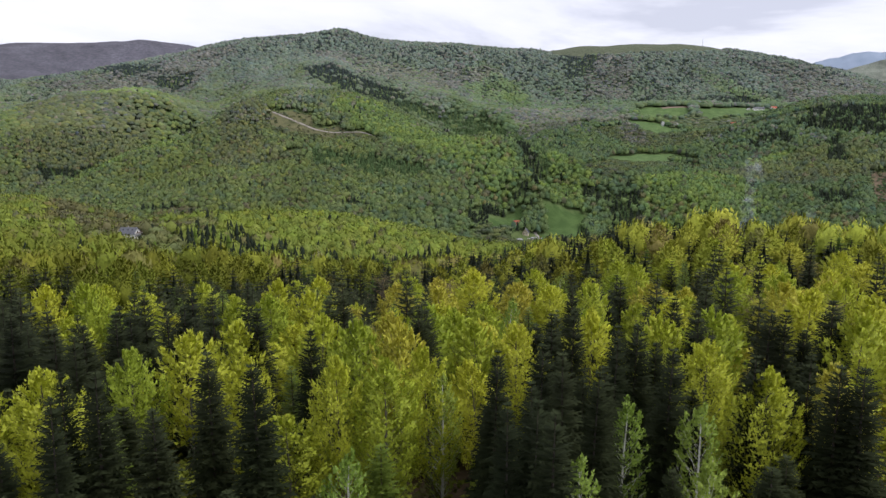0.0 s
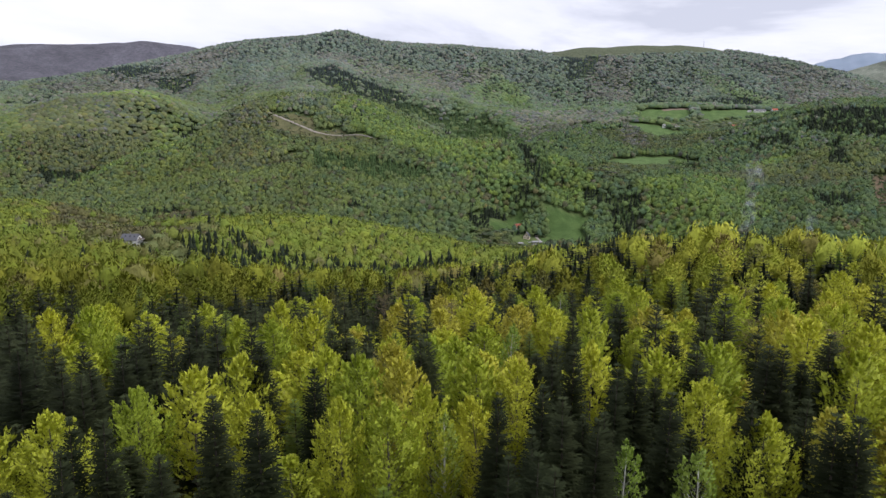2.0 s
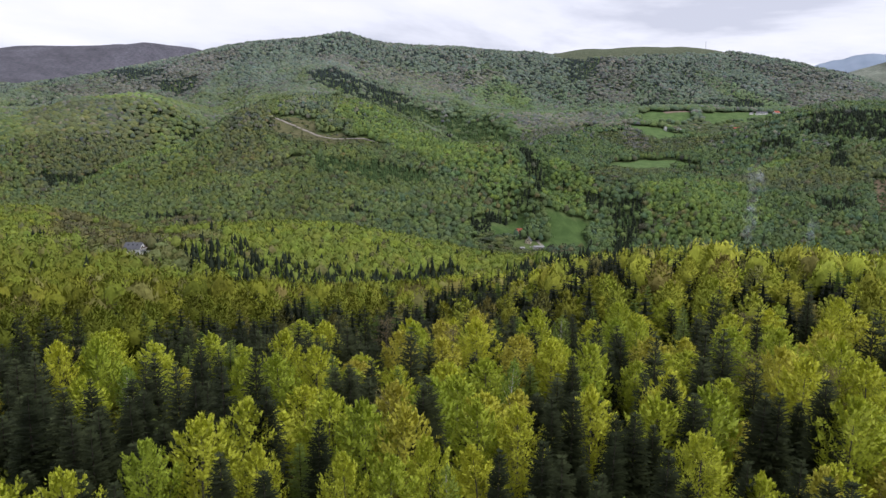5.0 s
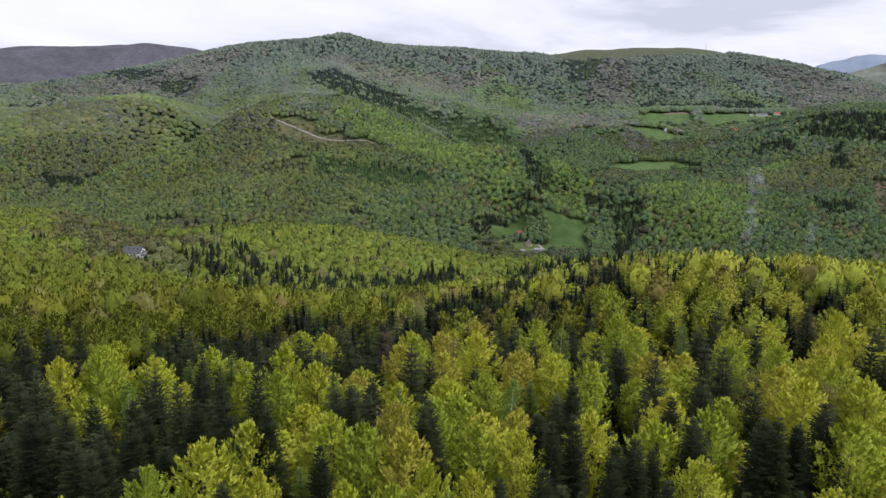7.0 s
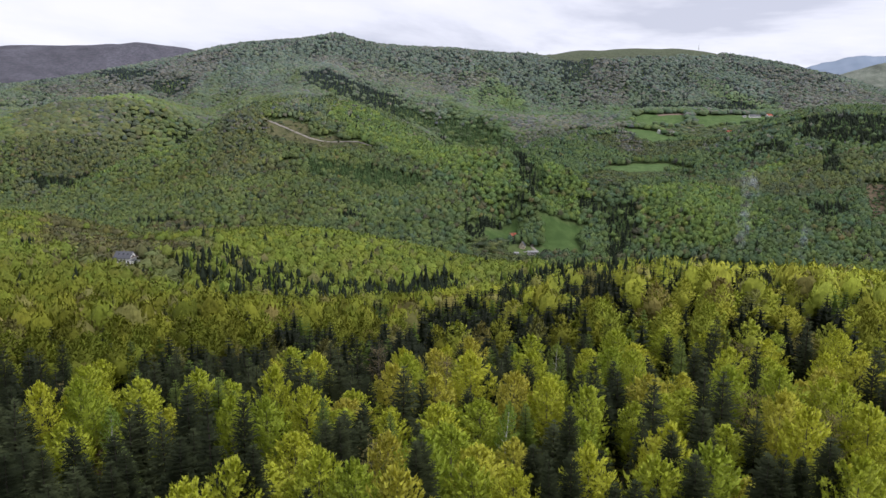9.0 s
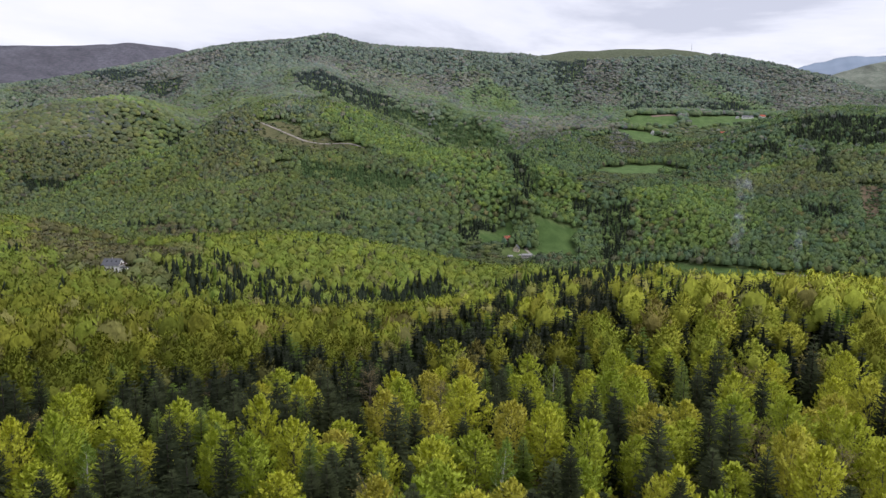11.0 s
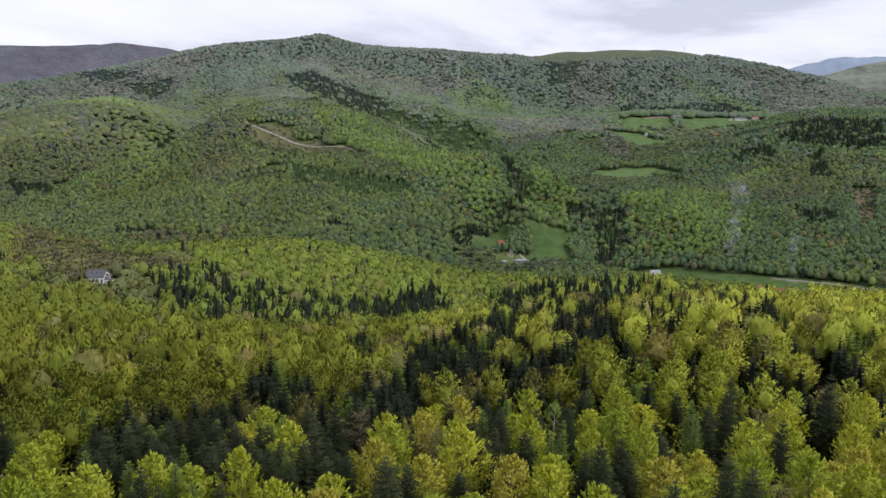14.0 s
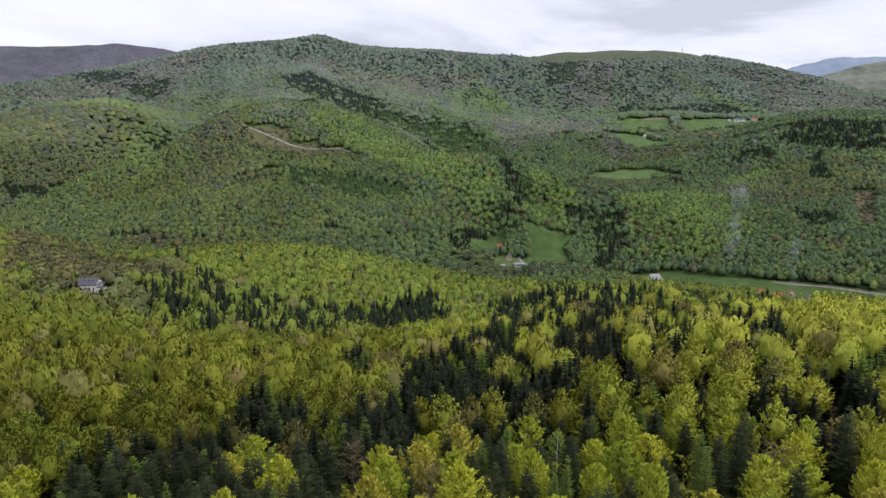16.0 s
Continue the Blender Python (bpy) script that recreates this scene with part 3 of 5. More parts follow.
def plume_tree(height, reach, limbs, per, leaf, seed, base=0.30, fan=0.16, steep=1.15, sides=5):
    """A beech: limbs that rise steeply from the stem and end on a domed crown, each a plume of leaf sprays that point along it."""
    rng = np.random.default_rng(seed)
    lean = rng.normal(size=2) * height * 0.018
    stem = lambda h: np.stack([lean[0] * h ** 2 + 0.12 * np.sin(5 * h + seed), lean[1] * h ** 2 + 0.12 * np.cos(4 * h + seed), h * height], -1)
    hs = np.linspace(0, 0.93, 6)
    wood = [tube(stem(hs), 0.010 * height * (1 - 0.95 * hs) + 0.015, sides)]
    lop = rng.uniform(0.82, 1.18, 6)
    centres, ways = [], []
    for k in range(limbs):
        rel = (k + 0.5) / limbs
        az = k * 2.399963 + rng.normal() * 0.25
        # a dome: broad from a third of the crown up, drawn in at the top
        up = base + 0.08 + (1.0 - base - 0.08) * rel ** 0.85
        wide = reach * max(0.05, 1 - max(0.0, (rel - 0.28) / 0.74) ** 2.5) * (0.62 + 0.38 * min(1, rel / 0.3)) * lop[int(az / 1.0472) % 6] * rng.uniform(0.55, 1.04) ** 0.6
        tip = stem(up) * (1, 1, 0) + np.array([math.cos(az) * wide, math.sin(az) * wide, up * height + rng.normal() * 0.25])
        foot = stem(np.clip(up - (wide * steep + 1.4) / height, base * 0.6, 0.9))
        mid_ = (foot + tip) / 2 + np.array([math.cos(az), math.sin(az), -0.5]) * 0.10 * np.linalg.norm(tip - foot)
        bow = lambda q: foot * (1 - q) ** 2 + mid_ * 2 * q * (1 - q) + tip * q * q
        if k % 2 == 0 or per > 20:
            wood.append(tube([bow(q) for q in (0.0, 0.5, 0.95)], (0.0035 * height * (1.1 - up), 0.0022 * height * (1.1 - up), 0.012), 3))
        q = rng.uniform(0.30, 1.04, (per, 1)) ** 0.8
        way = 2 * (1 - q) * (mid_ - foot) + 2 * q * (tip - mid_)
        way /= np.linalg.norm(way, axis=1)[:, None]
        flat = np.array([-math.sin(az), math.cos(az), 0.0])
        spread_ = fan * np.linalg.norm(tip - foot) * (1.25 - 0.85 * q)
        off = flat * rng.normal(size=(per, 1)) * spread_ + rng.normal(size=(per, 3)) * spread_ * 0.45
        centres.append(bow(q) + off)
        ways.append(way + off / (np.linalg.norm(off, axis=1)[:, None] + 0.1) * 0.55 + rng.normal(size=(per, 3)) * 0.25)
    c, w = np.concatenate(centres), np.concatenate(ways)
    w /= np.linalg.norm(w, axis=1)[:, None]
    a = unit(np.cross(w, unit(c - (0, 0, 0.62 * height)) + rng.normal(size=w.shape) * 0.33))
    s = leaf * rng.uniform(0.65, 1.35, (len(c), 1))
    v = np.stack([c + w * s * 1.25, c - w * s * 0.7 + a * s * 0.62, c - w * s * 0.7 - a * s * 0.62], 1).reshape(-1, 3)
    return gather(wood), (v, np.arange(len(v), dtype=np.int32).reshape(-1, 3))


def spruce_tree(height, reach, whorls, arms, seed, base=0.12, twigs=4, droop=0.32, fork=1.0):
    rng = np.random.default_rng(seed)
    hs = np.linspace(0, 1, 5)
    trunk = tube(np.stack([0 * hs, 0 * hs, hs * height * 0.98], -1), 0.011 * height * (1 - 0.95 * hs) + 0.012, 6)
    v, f = [], []
    count = 0
    for k in range(whorls):
        h = base + (0.985 - base) * (k + rng.uniform(-0.3, 0.3)) / (whorls - 1) if k else base
        h = min(max(h, base), 0.985)
        long0 = reach * (1 - h) ** 0.52 * (1.0 if h > 0.3 else 0.8) + 0.12
        for j in range(arms):
            if rng.random() < 0.07:
                continue
            az = 2 * np.pi * (j + rng.uniform(-0.3, 0.3)) / arms + k * 1.1
            long = long0 * rng.uniform(0.72, 1.15)
            o = np.array([np.cos(az), np.sin(az), 0.0])
            s = np.array([-np.sin(az), np.cos(az), 0.0])
            dip = droop * (1.2 - h) - 0.30 * h
            spine = lambda q: o * long * q + np.array([0, 0, h * height - long * dip * q + 0.22 * long * q * q])
            # a central blade and paired side sprays
            w = 0.085 * long * fork + 0.05
            blade = [spine(0.05) - s * w * 0.4, spine(0.55) - s * w, spine(1.0), spine(0.55) + s * w]
            v += blade
            f.append((count, count + 1, count + 2))
            f.append((count, count + 2, count + 3))
            count += 4
            for i in range(twigs):
                q = 0.22 + 0.62 * i / max(1, twigs - 1)
                for side in (-1, 1):
                    r = long * (0.46 - 0.32 * q) * rng.uniform(0.8, 1.2) * fork
                    tip = spine(q + 0.22) + s * side * r - np.array([0, 0, 0.18 * r + rng.uniform(0, 0.08)])
                    v += [spine(q - 0.06), spine(q + 0.12), tip]
                    f.append((count, count + 1, count + 2))
                    count += 3
    # leader
    v += [np.array([-0.12, 0, height * 0.94]), np.array([0.12, 0.03, height * 0.94]), np.array([0, 0, height])]
    f.append((count, count + 1, count + 2))
    return trunk, (np.array(v), np.array(f, np.int32))


# ---- joined woods ----
ICO_V = np.array([(0, 0, 1)] + [(0.894 * math.cos(a), 0.894 * math.sin(a), 0.447) for a in np.arange(5) * 1.2566]
                 + [(0.894 * math.cos(a), 0.894 * math.sin(a), -0.447) for a in np.arange(5) * 1.2566 + 0.6283] + [(0, 0, -1)])
ICO_F = np.array([(0, k, k % 5 + 1) for k in range(1, 6)] + [(k, k + 5, k % 5 + 1) for k in range(1, 6)]
                 + [(k % 5 + 1, k + 5, k % 5 + 6) for k in range(1, 6)] + [(11, k % 5 + 6, k + 5) for k in range(1, 6)], np.int32)


def finer(v, f):
    """Each triangle cut in four, the new corners on the ball."""
    v, f, mid = [np.array(q) for q in v], list(f), {}

    def half(a, b):
        key = (min(a, b), max(a, b))
        if key not in mid:
            q = v[a] + v[b]
            v.append(q / np.linalg.norm(q))
            mid[key] = len(v) - 1
        return mid[key]

    out = []
    for a, b, c in f:
        ab, bc, ca = half(a, b), half(b, c), half(c, a)
        out += [(a, ab, ca), (b, bc, ab), (c, ca, bc), (ab, bc, ca)]
    out = np.array(out, np.int32)
    v = np.array(v)
    return v, out[v[out].mean(1)[:, 2] > -0.6]


BALL = {1: (ICO_V, ICO_F[:15]), 2: finer(ICO_V, ICO_F)}


def crowns(x, y, z, high, wide, tint, rng, tuft_count, tuft_size, fine=1, tall=0.42, ruffle=0.14, lift=0.35, hull_part=0.80):
    """Many round crowns: an uneven hull each and, nearer, leaf tufts that break its outline."""
    k = len(x)
    foot = np.stack([x, y, z], -1)
    tall = np.broadcast_to(np.asarray(tall, float), (k,))
    bv, bf = BALL[fine]
    m = len(bv)
    # lobes: a slow swell over the ball, another for each tree, and a little roughness
    axis = rng.normal(size=(k, 3, 3))
    swell = lambda d: 1 + 0.13 * np.sin(2.6 * np.einsum("kmi,kji->kmj", d, axis) + axis[:, None, :, 0] * 5).sum(2)[..., None]
    jit = swell(np.broadcast_to(bv, (k, m, 3))) * rng.uniform(0.88, 1.12, (k, m, 1))
    hull = bv[None] * jit * np.stack([wide, wide, high * tall], -1)[:, None] * (hull_part if tuft_count else 1.0)
    hull = hull + foot[:, None] + np.stack([0 * x, 0 * x, high * (1.02 - tall)], -1)[:, None]
    fv = [hull.reshape(-1, 3)]
    ff = [(bf[None] + m * np.arange(k)[:, None, None]).reshape(-1, 3)]
    ft = [np.repeat(tint, m, 0)]
    fn = [np.broadcast_to(unit(bv + (0, 0, 0.35)), (k, m, 3)).reshape(-1, 3)]
    if tuft_count:
        d = rng.normal(size=(k, tuft_count, 3))
        d[..., 2] = np.abs(d[..., 2]) * 1.1 - 0.35
        d /= np.linalg.norm(d, axis=2)[..., None]
        lump = swell(d) * rng.uniform(0.82, 1.14, (k, tuft_count, 1))
        c = d * lump * np.stack([wide, wide, high * tall], -1)[:, None] + foot[:, None] + np.stack([0 * x, 0 * x, high * (1.02 - tall)], -1)[:, None]
        # sprays point outwards and up
        way = unit(d * lift + unit(np.cross(np.cross(d, (0, 0, 1.0)), d)) * 0.8 + rng.normal(size=d.shape) * 0.35)
        across = unit(np.cross(way, d + rng.normal(size=d.shape) * 0.3))
        s = (tuft_size * wide)[:, None, None] * rng.uniform(0.7, 1.4, (k, tuft_count, 1))
        tv = np.stack([c + way * s * 1.5, c - way * s * 0.9 + across * s * 0.7, c - way * s * 0.9 - across * s * 0.7], 2).reshape(-1, 3)
        tq = np.arange(len(tv), dtype=np.int32).reshape(-1, 3)
        dn = np.repeat(unit(d + (0, 0, 0.35) + rng.normal(size=d.shape) * ruffle).reshape(-1, 3), 3, 0)
        flip = (np.cross(tv[1::3] - tv[0::3], tv[2::3] - tv[0::3]) * dn[0::3]).sum(1) < 0
        tq[flip] = tq[flip][:, ::-1]
        ff.append(tq + len(fv[0]))
        fv.append(tv)
        ft.append(np.repeat(tint, tuft_count * 3, 0))
        fn.append(dn)
    return np.concatenate(fv), np.concatenate(ff), np.concatenate(ft), np.concatenate(fn)


def spires(x, y, z, high, wide, tint, rng, tiers, points):
    """Many conifers: tiers of drooping jagged skirts."""
    k = len(x)
    foot = np.stack([x, y, z], -1)
    fv, ff, ft, at_ = [], [], [], 0
    for t in range(tiers):
        low, top = 0.12 + 0.80 * t / tiers, min(1.0, 0.12 + 0.80 * (t + 1) / tiers + 0.10)
        r = wide * (1 - low) ** 0.55
        a = np.arange(points * 2) * np.pi / points + rng.uniform(0, 6.28, (k, 1))
        rr = r[:, None] * np.where(np.arange(points * 2) % 2, 0.42, 1.0) * rng.uniform(0.62, 1.3, (k, points * 2))
        zz = high[:, None] * (low + np.where(np.arange(points * 2) % 2, 0.035, 0.0) + rng.uniform(-0.03, 0.03, (k, points * 2)))
        ring = np.stack([np.cos(a) * rr, np.sin(a) * rr, zz], -1)
        apex = np.stack([0 * high, 0 * high, high * (top if t < tiers - 1 else 1.0)], -1)[:, None]
        v = np.concatenate([ring, apex], 1) + foot[:, None]
        m = points * 2
        tri = np.array([(i, (i + 1) % m, m) for i in range(m)], np.int32)
        fv.append(v.reshape(-1, 3))
        ff.append((tri[None] + (m + 1) * np.arange(k)[:, None, None]).reshape(-1, 3) + at_)
        ft.append(np.repeat(tint, m + 1, 0))
        at_ += k * (m + 1)
    return np.concatenate(fv), np.concatenate(ff), np.concatenate(ft)


def tiled(makes, x, y, z, high, wide, tint, rng):
    """Many trees in one mesh from a few crowns of unit size, each turned, stretched and tinted."""
    pick = rng.integers(len(makes), size=len(x))
    turn = rng.uniform(0, 6.283, len(x))
    fv, ff, ft, fn, at_ = [], [], [], [], 0
    for i, (tv, tf, tn) in enumerate(makes):
        q = np.flatnonzero(pick == i)
        c_, s_ = np.cos(turn[q])[:, None], np.sin(turn[q])[:, None]
        v = np.stack([(tv[:, 0] * c_ - tv[:, 1] * s_) * wide[q, None] + x[q, None], (tv[:, 0] * s_ + tv[:, 1] * c_) * wide[q, None] + y[q, None], tv[:, 2] * high[q, None] + z[q, None]], -1)
        fv.append(v.reshape(-1, 3))
        fn.append(np.stack([tn[:, 0] * c_ - tn[:, 1] * s_, tn[:, 0] * s_ + tn[:, 1] * c_, np.broadcast_to(tn[:, 2], v.shape[:2])], -1).reshape(-1, 3))
        ff.append((tf[None] + len(tv) * np.arange(len(q))[:, None, None]).reshape(-1, 3) + at_)
        ft.append(np.repeat(tint[q], len(tv), 0))
        at_ += len(q) * len(tv)
    return np.concatenate(fv), np.concatenate(ff), np.concatenate(ft), np.concatenate(fn)


def unit_crown(made, reach, height, core, own=0.2):
    """A crown scaled to a height and a reach of one; core: an inner mass of shade leaves."""
    v, f = made[1]
    if core == "cone":
        f, nv = rounded(v, f, (0, 0, 0.1 * height), (reach, reach, 0.9 * height), rng, 0.5)
        bv, bf = np.array([(0, 0, 1.0)] + [(math.cos(a), math.sin(a), 0) for a in np.arange(7) * 0.8976]), np.array([(0, 1 + q, 1 + (q + 1) % 7) for q in range(7)], np.int32)
        at_core = bv * (0.6, 0.6, 0.86) + (0, 0, 0.1)
    else:
        f, nv = rounded(v, f, (0, 0, 0.66 * height), (reach, reach, 0.9 * reach), rng, own)
        bv, bf = BALL[1]
        at_core = bv * (0.42, 0.42, 0.15) + (0, 0, 0.64)
    v = v / (reach, reach, height)
    if core:
        f, v, nv = np.concatenate([f, bf + len(v)]), np.concatenate([v, at_core]), np.concatenate([nv, unit(bv + (0, 0, 0.1))])
    return v, f, nv


# ---- the ground: one sheet out to the horizon ----


def land_tint(x, y, z):
    litter = np.array((0.085, 0.064, 0.040))
    t = np.tile(litter, (len(x), 1))
    far = np.clip((y - 430) / 200, 0, 1)[:, None]
    t = t * (1 - far) + np.array((0.105, 0.150, 0.060)) * far
    for cover, c in (("clearing", (0.112, 0.115, 0.062)), ("clearcut", (0.125, 0.10, 0.07)), ("grass", (0.090, 0.108, 0.072)), ("yard", (0.085, 0.12, 0.045)), ("meadow", (0.060, 0.105, 0.034)), ("field", (0.085, 0.142, 0.052))):
        t[cover_of(x, y, cover)] = c
    # haze painted in beyond the main ridge: grey-violet beech wood west, pale leafing wood east
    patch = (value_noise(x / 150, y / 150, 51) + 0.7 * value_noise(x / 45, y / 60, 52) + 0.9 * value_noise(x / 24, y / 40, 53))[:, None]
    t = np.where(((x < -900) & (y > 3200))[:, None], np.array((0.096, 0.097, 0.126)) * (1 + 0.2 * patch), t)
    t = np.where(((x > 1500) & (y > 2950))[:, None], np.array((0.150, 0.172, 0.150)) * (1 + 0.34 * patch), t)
    return t


def build_ground():
    r = np.concatenate([[0.0], np.geomspace(14, 600, 66), np.linspace(608, 2000, 140), np.geomspace(2030, 4900, 56)])
    a = np.radians(np.concatenate([np.linspace(-41, 41, 230), np.linspace(44, 316, 69)]))
    rr, aa = np.meshgrid(r[1:], a, indexing="ij")
    x, y = (rr * np.sin(aa)).ravel(), (rr * np.cos(aa)).ravel()
    x, y = np.append(x, 0.0), np.append(y, 0.0)
    z = ground(x, y)
    m, k = len(a), len(r) - 1
    i, j = np.meshgrid(np.arange(k - 1), np.arange(m), indexing="ij")
    i, j = i.ravel(), j.ravel()
    quads = np.stack([i * m + j, (i + 1) * m + j, (i + 1) * m + (j + 1) % m, i * m + (j + 1) % m], -1)[:, ::-1]
    hub = np.stack([np.full(m, len(x) - 1), (np.arange(m) + 1) % m, np.arange(m)], -1)
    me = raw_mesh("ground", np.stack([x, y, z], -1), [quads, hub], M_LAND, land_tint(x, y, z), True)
    return tagged(new("ground", me), "brown leaf-litter forest floor with green meadows and valley", "ground", kind="structure")


build_ground()

# ---- the forest ----
rng = np.random.default_rng(7)
LOOKOUT = np.array((0.0, 10.0, 84.0))


def build_skyline():
    """For each bearing from the lookout, the steepest canopy line up to each distance."""
    az, rad = np.radians(np.linspace(-46, 46, 369)), np.geomspace(40, 4800, 300)
    aa, rr = np.meshgrid(az, rad, indexing="ij")
    x, y = (rr * np.sin(aa)).ravel(), (rr * np.cos(aa)).ravel()
    z = ground(x, y) + np.where(cover_of(x, y, *OPEN_LAND), 0, 12)
    slope = (z - LOOKOUT[2]) / np.hypot(x, y)
    return az, rad, np.maximum.accumulate(slope.reshape(aa.shape), 1)


SKYLINE = build_skyline()


def in_sight(x, y, top):
    az, rad, line = SKYLINE
    r = np.hypot(x, y)
    i = np.clip(np.round((np.arctan2(x, y) - az[0]) / (az[1] - az[0])).astype(int), 0, len(az) - 1)
    j = np.clip(np.searchsorted(rad, r - 25) - 1, 0, len(rad) - 1)
    return (top - LOOKOUT[2]) / r >= line[i, j] - 0.004


def scatter(r0, r1, gap, fan=38):
    w = r1 * math.sin(radians(fan))
    gx, gy = np.meshgrid(np.arange(-w, w, gap), np.arange(r0 * 0.7, r1, gap * 0.87))
    gx = gx + (np.arange(gx.shape[0]) % 2)[:, None] * gap / 2
    x = (gx + rng.uniform(-0.42, 0.42, gx.shape) * gap).ravel()
    y = (gy + rng.uniform(-0.42, 0.42, gx.shape) * gap).ravel()
    r = np.hypot(x, y)
    keep = (r >= r0) & (r < r1) & (np.abs(np.arctan2(x, y)) < radians(fan))
    return x[keep], y[keep]


def conifer_share(x, y):
    n1 = value_noise(x / 60, y / 60, 21) + 0.5 * value_noise(x / 22, y / 22, 22)
    share = 0.06 + 0.10 * np.clip(n1, 0, 1)
    share = np.where(y < 430, 0.05 + 0.14 * np.clip(n1, 0, 1), share)
    share = np.where(y > 950, 0.03 + 0.10 * np.clip(n1, 0, 1), share)
    rib = value_noise((x + 0.25 * y) / 85, y / 310, 6) + 0.5 * value_noise(x / 40, y / 90, 23)
    share = np.where(y > 2100, 0.10 + 0.30 * (rib > 0.2) + 0.14 * np.clip((y - 2600) / 250, 0, 1), share)
    share = np.where(cover_of(x, y, "mixed"), np.where((y > 380) & (y < 640), 0.62, 0.5), share)
    share = np.where(cover_of(x, y, "young"), 0.72, share)
    return np.where(cover_of(x, y, "spruce"), np.where((x > 20) & (y < 640), 0.80, 0.92), share)


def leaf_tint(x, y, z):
    """Leaf colour of a broadleaf tree: fresh yellow-green below, later with height and greyed by painted-in haze,
    twig-brown where still bare.
    """
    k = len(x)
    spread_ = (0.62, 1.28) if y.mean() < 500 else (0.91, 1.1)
    # late and the high bare tint are paled and blued to imitate haze
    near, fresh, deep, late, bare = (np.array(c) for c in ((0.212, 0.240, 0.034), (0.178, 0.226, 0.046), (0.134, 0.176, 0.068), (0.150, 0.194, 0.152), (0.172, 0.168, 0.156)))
    bare = np.where((y < 440)[:, None], (0.19, 0.165, 0.075), bare)
    bare = np.where(((z < 60) & (y >= 440))[:, None], (0.125, 0.108, 0.068), bare)
    a = np.clip((y - 350) / 150, 0, 1)[:, None]
    c = near * (1 + 0.52 * np.clip(x / 80, -0.35, 1))[:, None] * (1 + np.clip(x / 80, 0, 1)[:, None] * np.array((0.04, 0, 0))) * (1 - a) + fresh * a
    a = np.clip((y - 740) / 120, 0, 1)[:, None]
    side = np.clip((x + 250) / 400, 0, 1)[:, None]
    c = c * (1 - a) + (deep * (1 - side) + np.array((0.107, 0.160, 0.072)) * side) * a
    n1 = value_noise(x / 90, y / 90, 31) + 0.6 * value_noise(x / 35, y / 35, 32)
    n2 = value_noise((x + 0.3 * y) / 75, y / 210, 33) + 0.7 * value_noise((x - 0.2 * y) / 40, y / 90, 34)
    # the hazed leaf colour comes in with height
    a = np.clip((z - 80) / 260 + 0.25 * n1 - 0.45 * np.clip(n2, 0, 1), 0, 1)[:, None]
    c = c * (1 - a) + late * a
    # fresh stands lighten the leaf, also to paint in sunlit relief
    lush = np.where(y > 2000, 0.3, 0.55)[:, None]
    c = np.where(cover_of(x, y, "fresh")[:, None], (1 - lush) * c + lush * np.array((0.172, 0.255, 0.066)), c)
    c = np.where(cover_of(x, y, "late")[:, None], 0.4 * c + 0.6 * np.array((0.128, 0.140, 0.076)), c)
    c = np.where((cover_of(x, y, "scrub") & (y > 430))[:, None], 0.35 * c + 0.65 * np.where((y < 780)[:, None], (0.150, 0.162, 0.082), (0.120, 0.140, 0.070)), c)
    b = np.where(cover_of(x, y, "bare"), 0.75, 0.05 + 0.22 * (n1 > 0.75) + np.where(y < 430, 0.03 + 0.14 * (n1 > 0.5), 0)) + 0.22 * np.clip(-n2, 0, 1) * (z > 130) + 0.12 * np.clip((z - 380) / 120, 0, 1)
    c = np.where((rng.random(k) < b)[:, None], bare * rng.uniform(0.75, 1.25, (k, 1)) * 0.7 + c * 0.3, c)
    # some trees are already in full yellow-green leaf, others later and bluer
    early = np.clip(rng.normal(size=(k, 1)) * 0.5 + 0.3 * value_noise(x / 45, y / 45, 37)[:, None], -1, 1) * np.clip((y[:, None] - 430) / 300, 0, 1) * np.clip(1 - (y[:, None] - 1500) / 900, 0.3, 1)
    c = c * (1 + early * np.array((0.30, 0.23, -0.10)))
    return c * rng.uniform(*spread_, (k, 1)) * rng.uniform((0.93, 0.97, 0.9), (1.09, 1.03, 1.1), (k, 3)) * (1 + 0.10 * value_noise(x / 28, y / 28, 35) + 0.10 * value_noise(x / 110, y / 110, 36))[:, None]


def dark_tint(x, y):
    k = len(x)
    larch = cover_of(x, y, "larch") | (rng.random(k) < np.where(cover_of(x, y, "young"), 0.5, 0.12))
    larch_tint = np.where(cover_of(x, y, "young")[:, None], (0.046, 0.070, 0.026), np.where((y > 900)[:, None], (0.070, 0.115, 0.046), (0.085, 0.130, 0.022)))
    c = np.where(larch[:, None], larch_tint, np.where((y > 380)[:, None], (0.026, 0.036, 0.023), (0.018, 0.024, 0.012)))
    # haze painted onto the high conifers: their colour fades to pale blue-grey
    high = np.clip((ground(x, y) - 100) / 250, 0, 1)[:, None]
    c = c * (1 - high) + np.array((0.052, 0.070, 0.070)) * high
    return c * rng.uniform(0.75, 1.3, (k, 1))


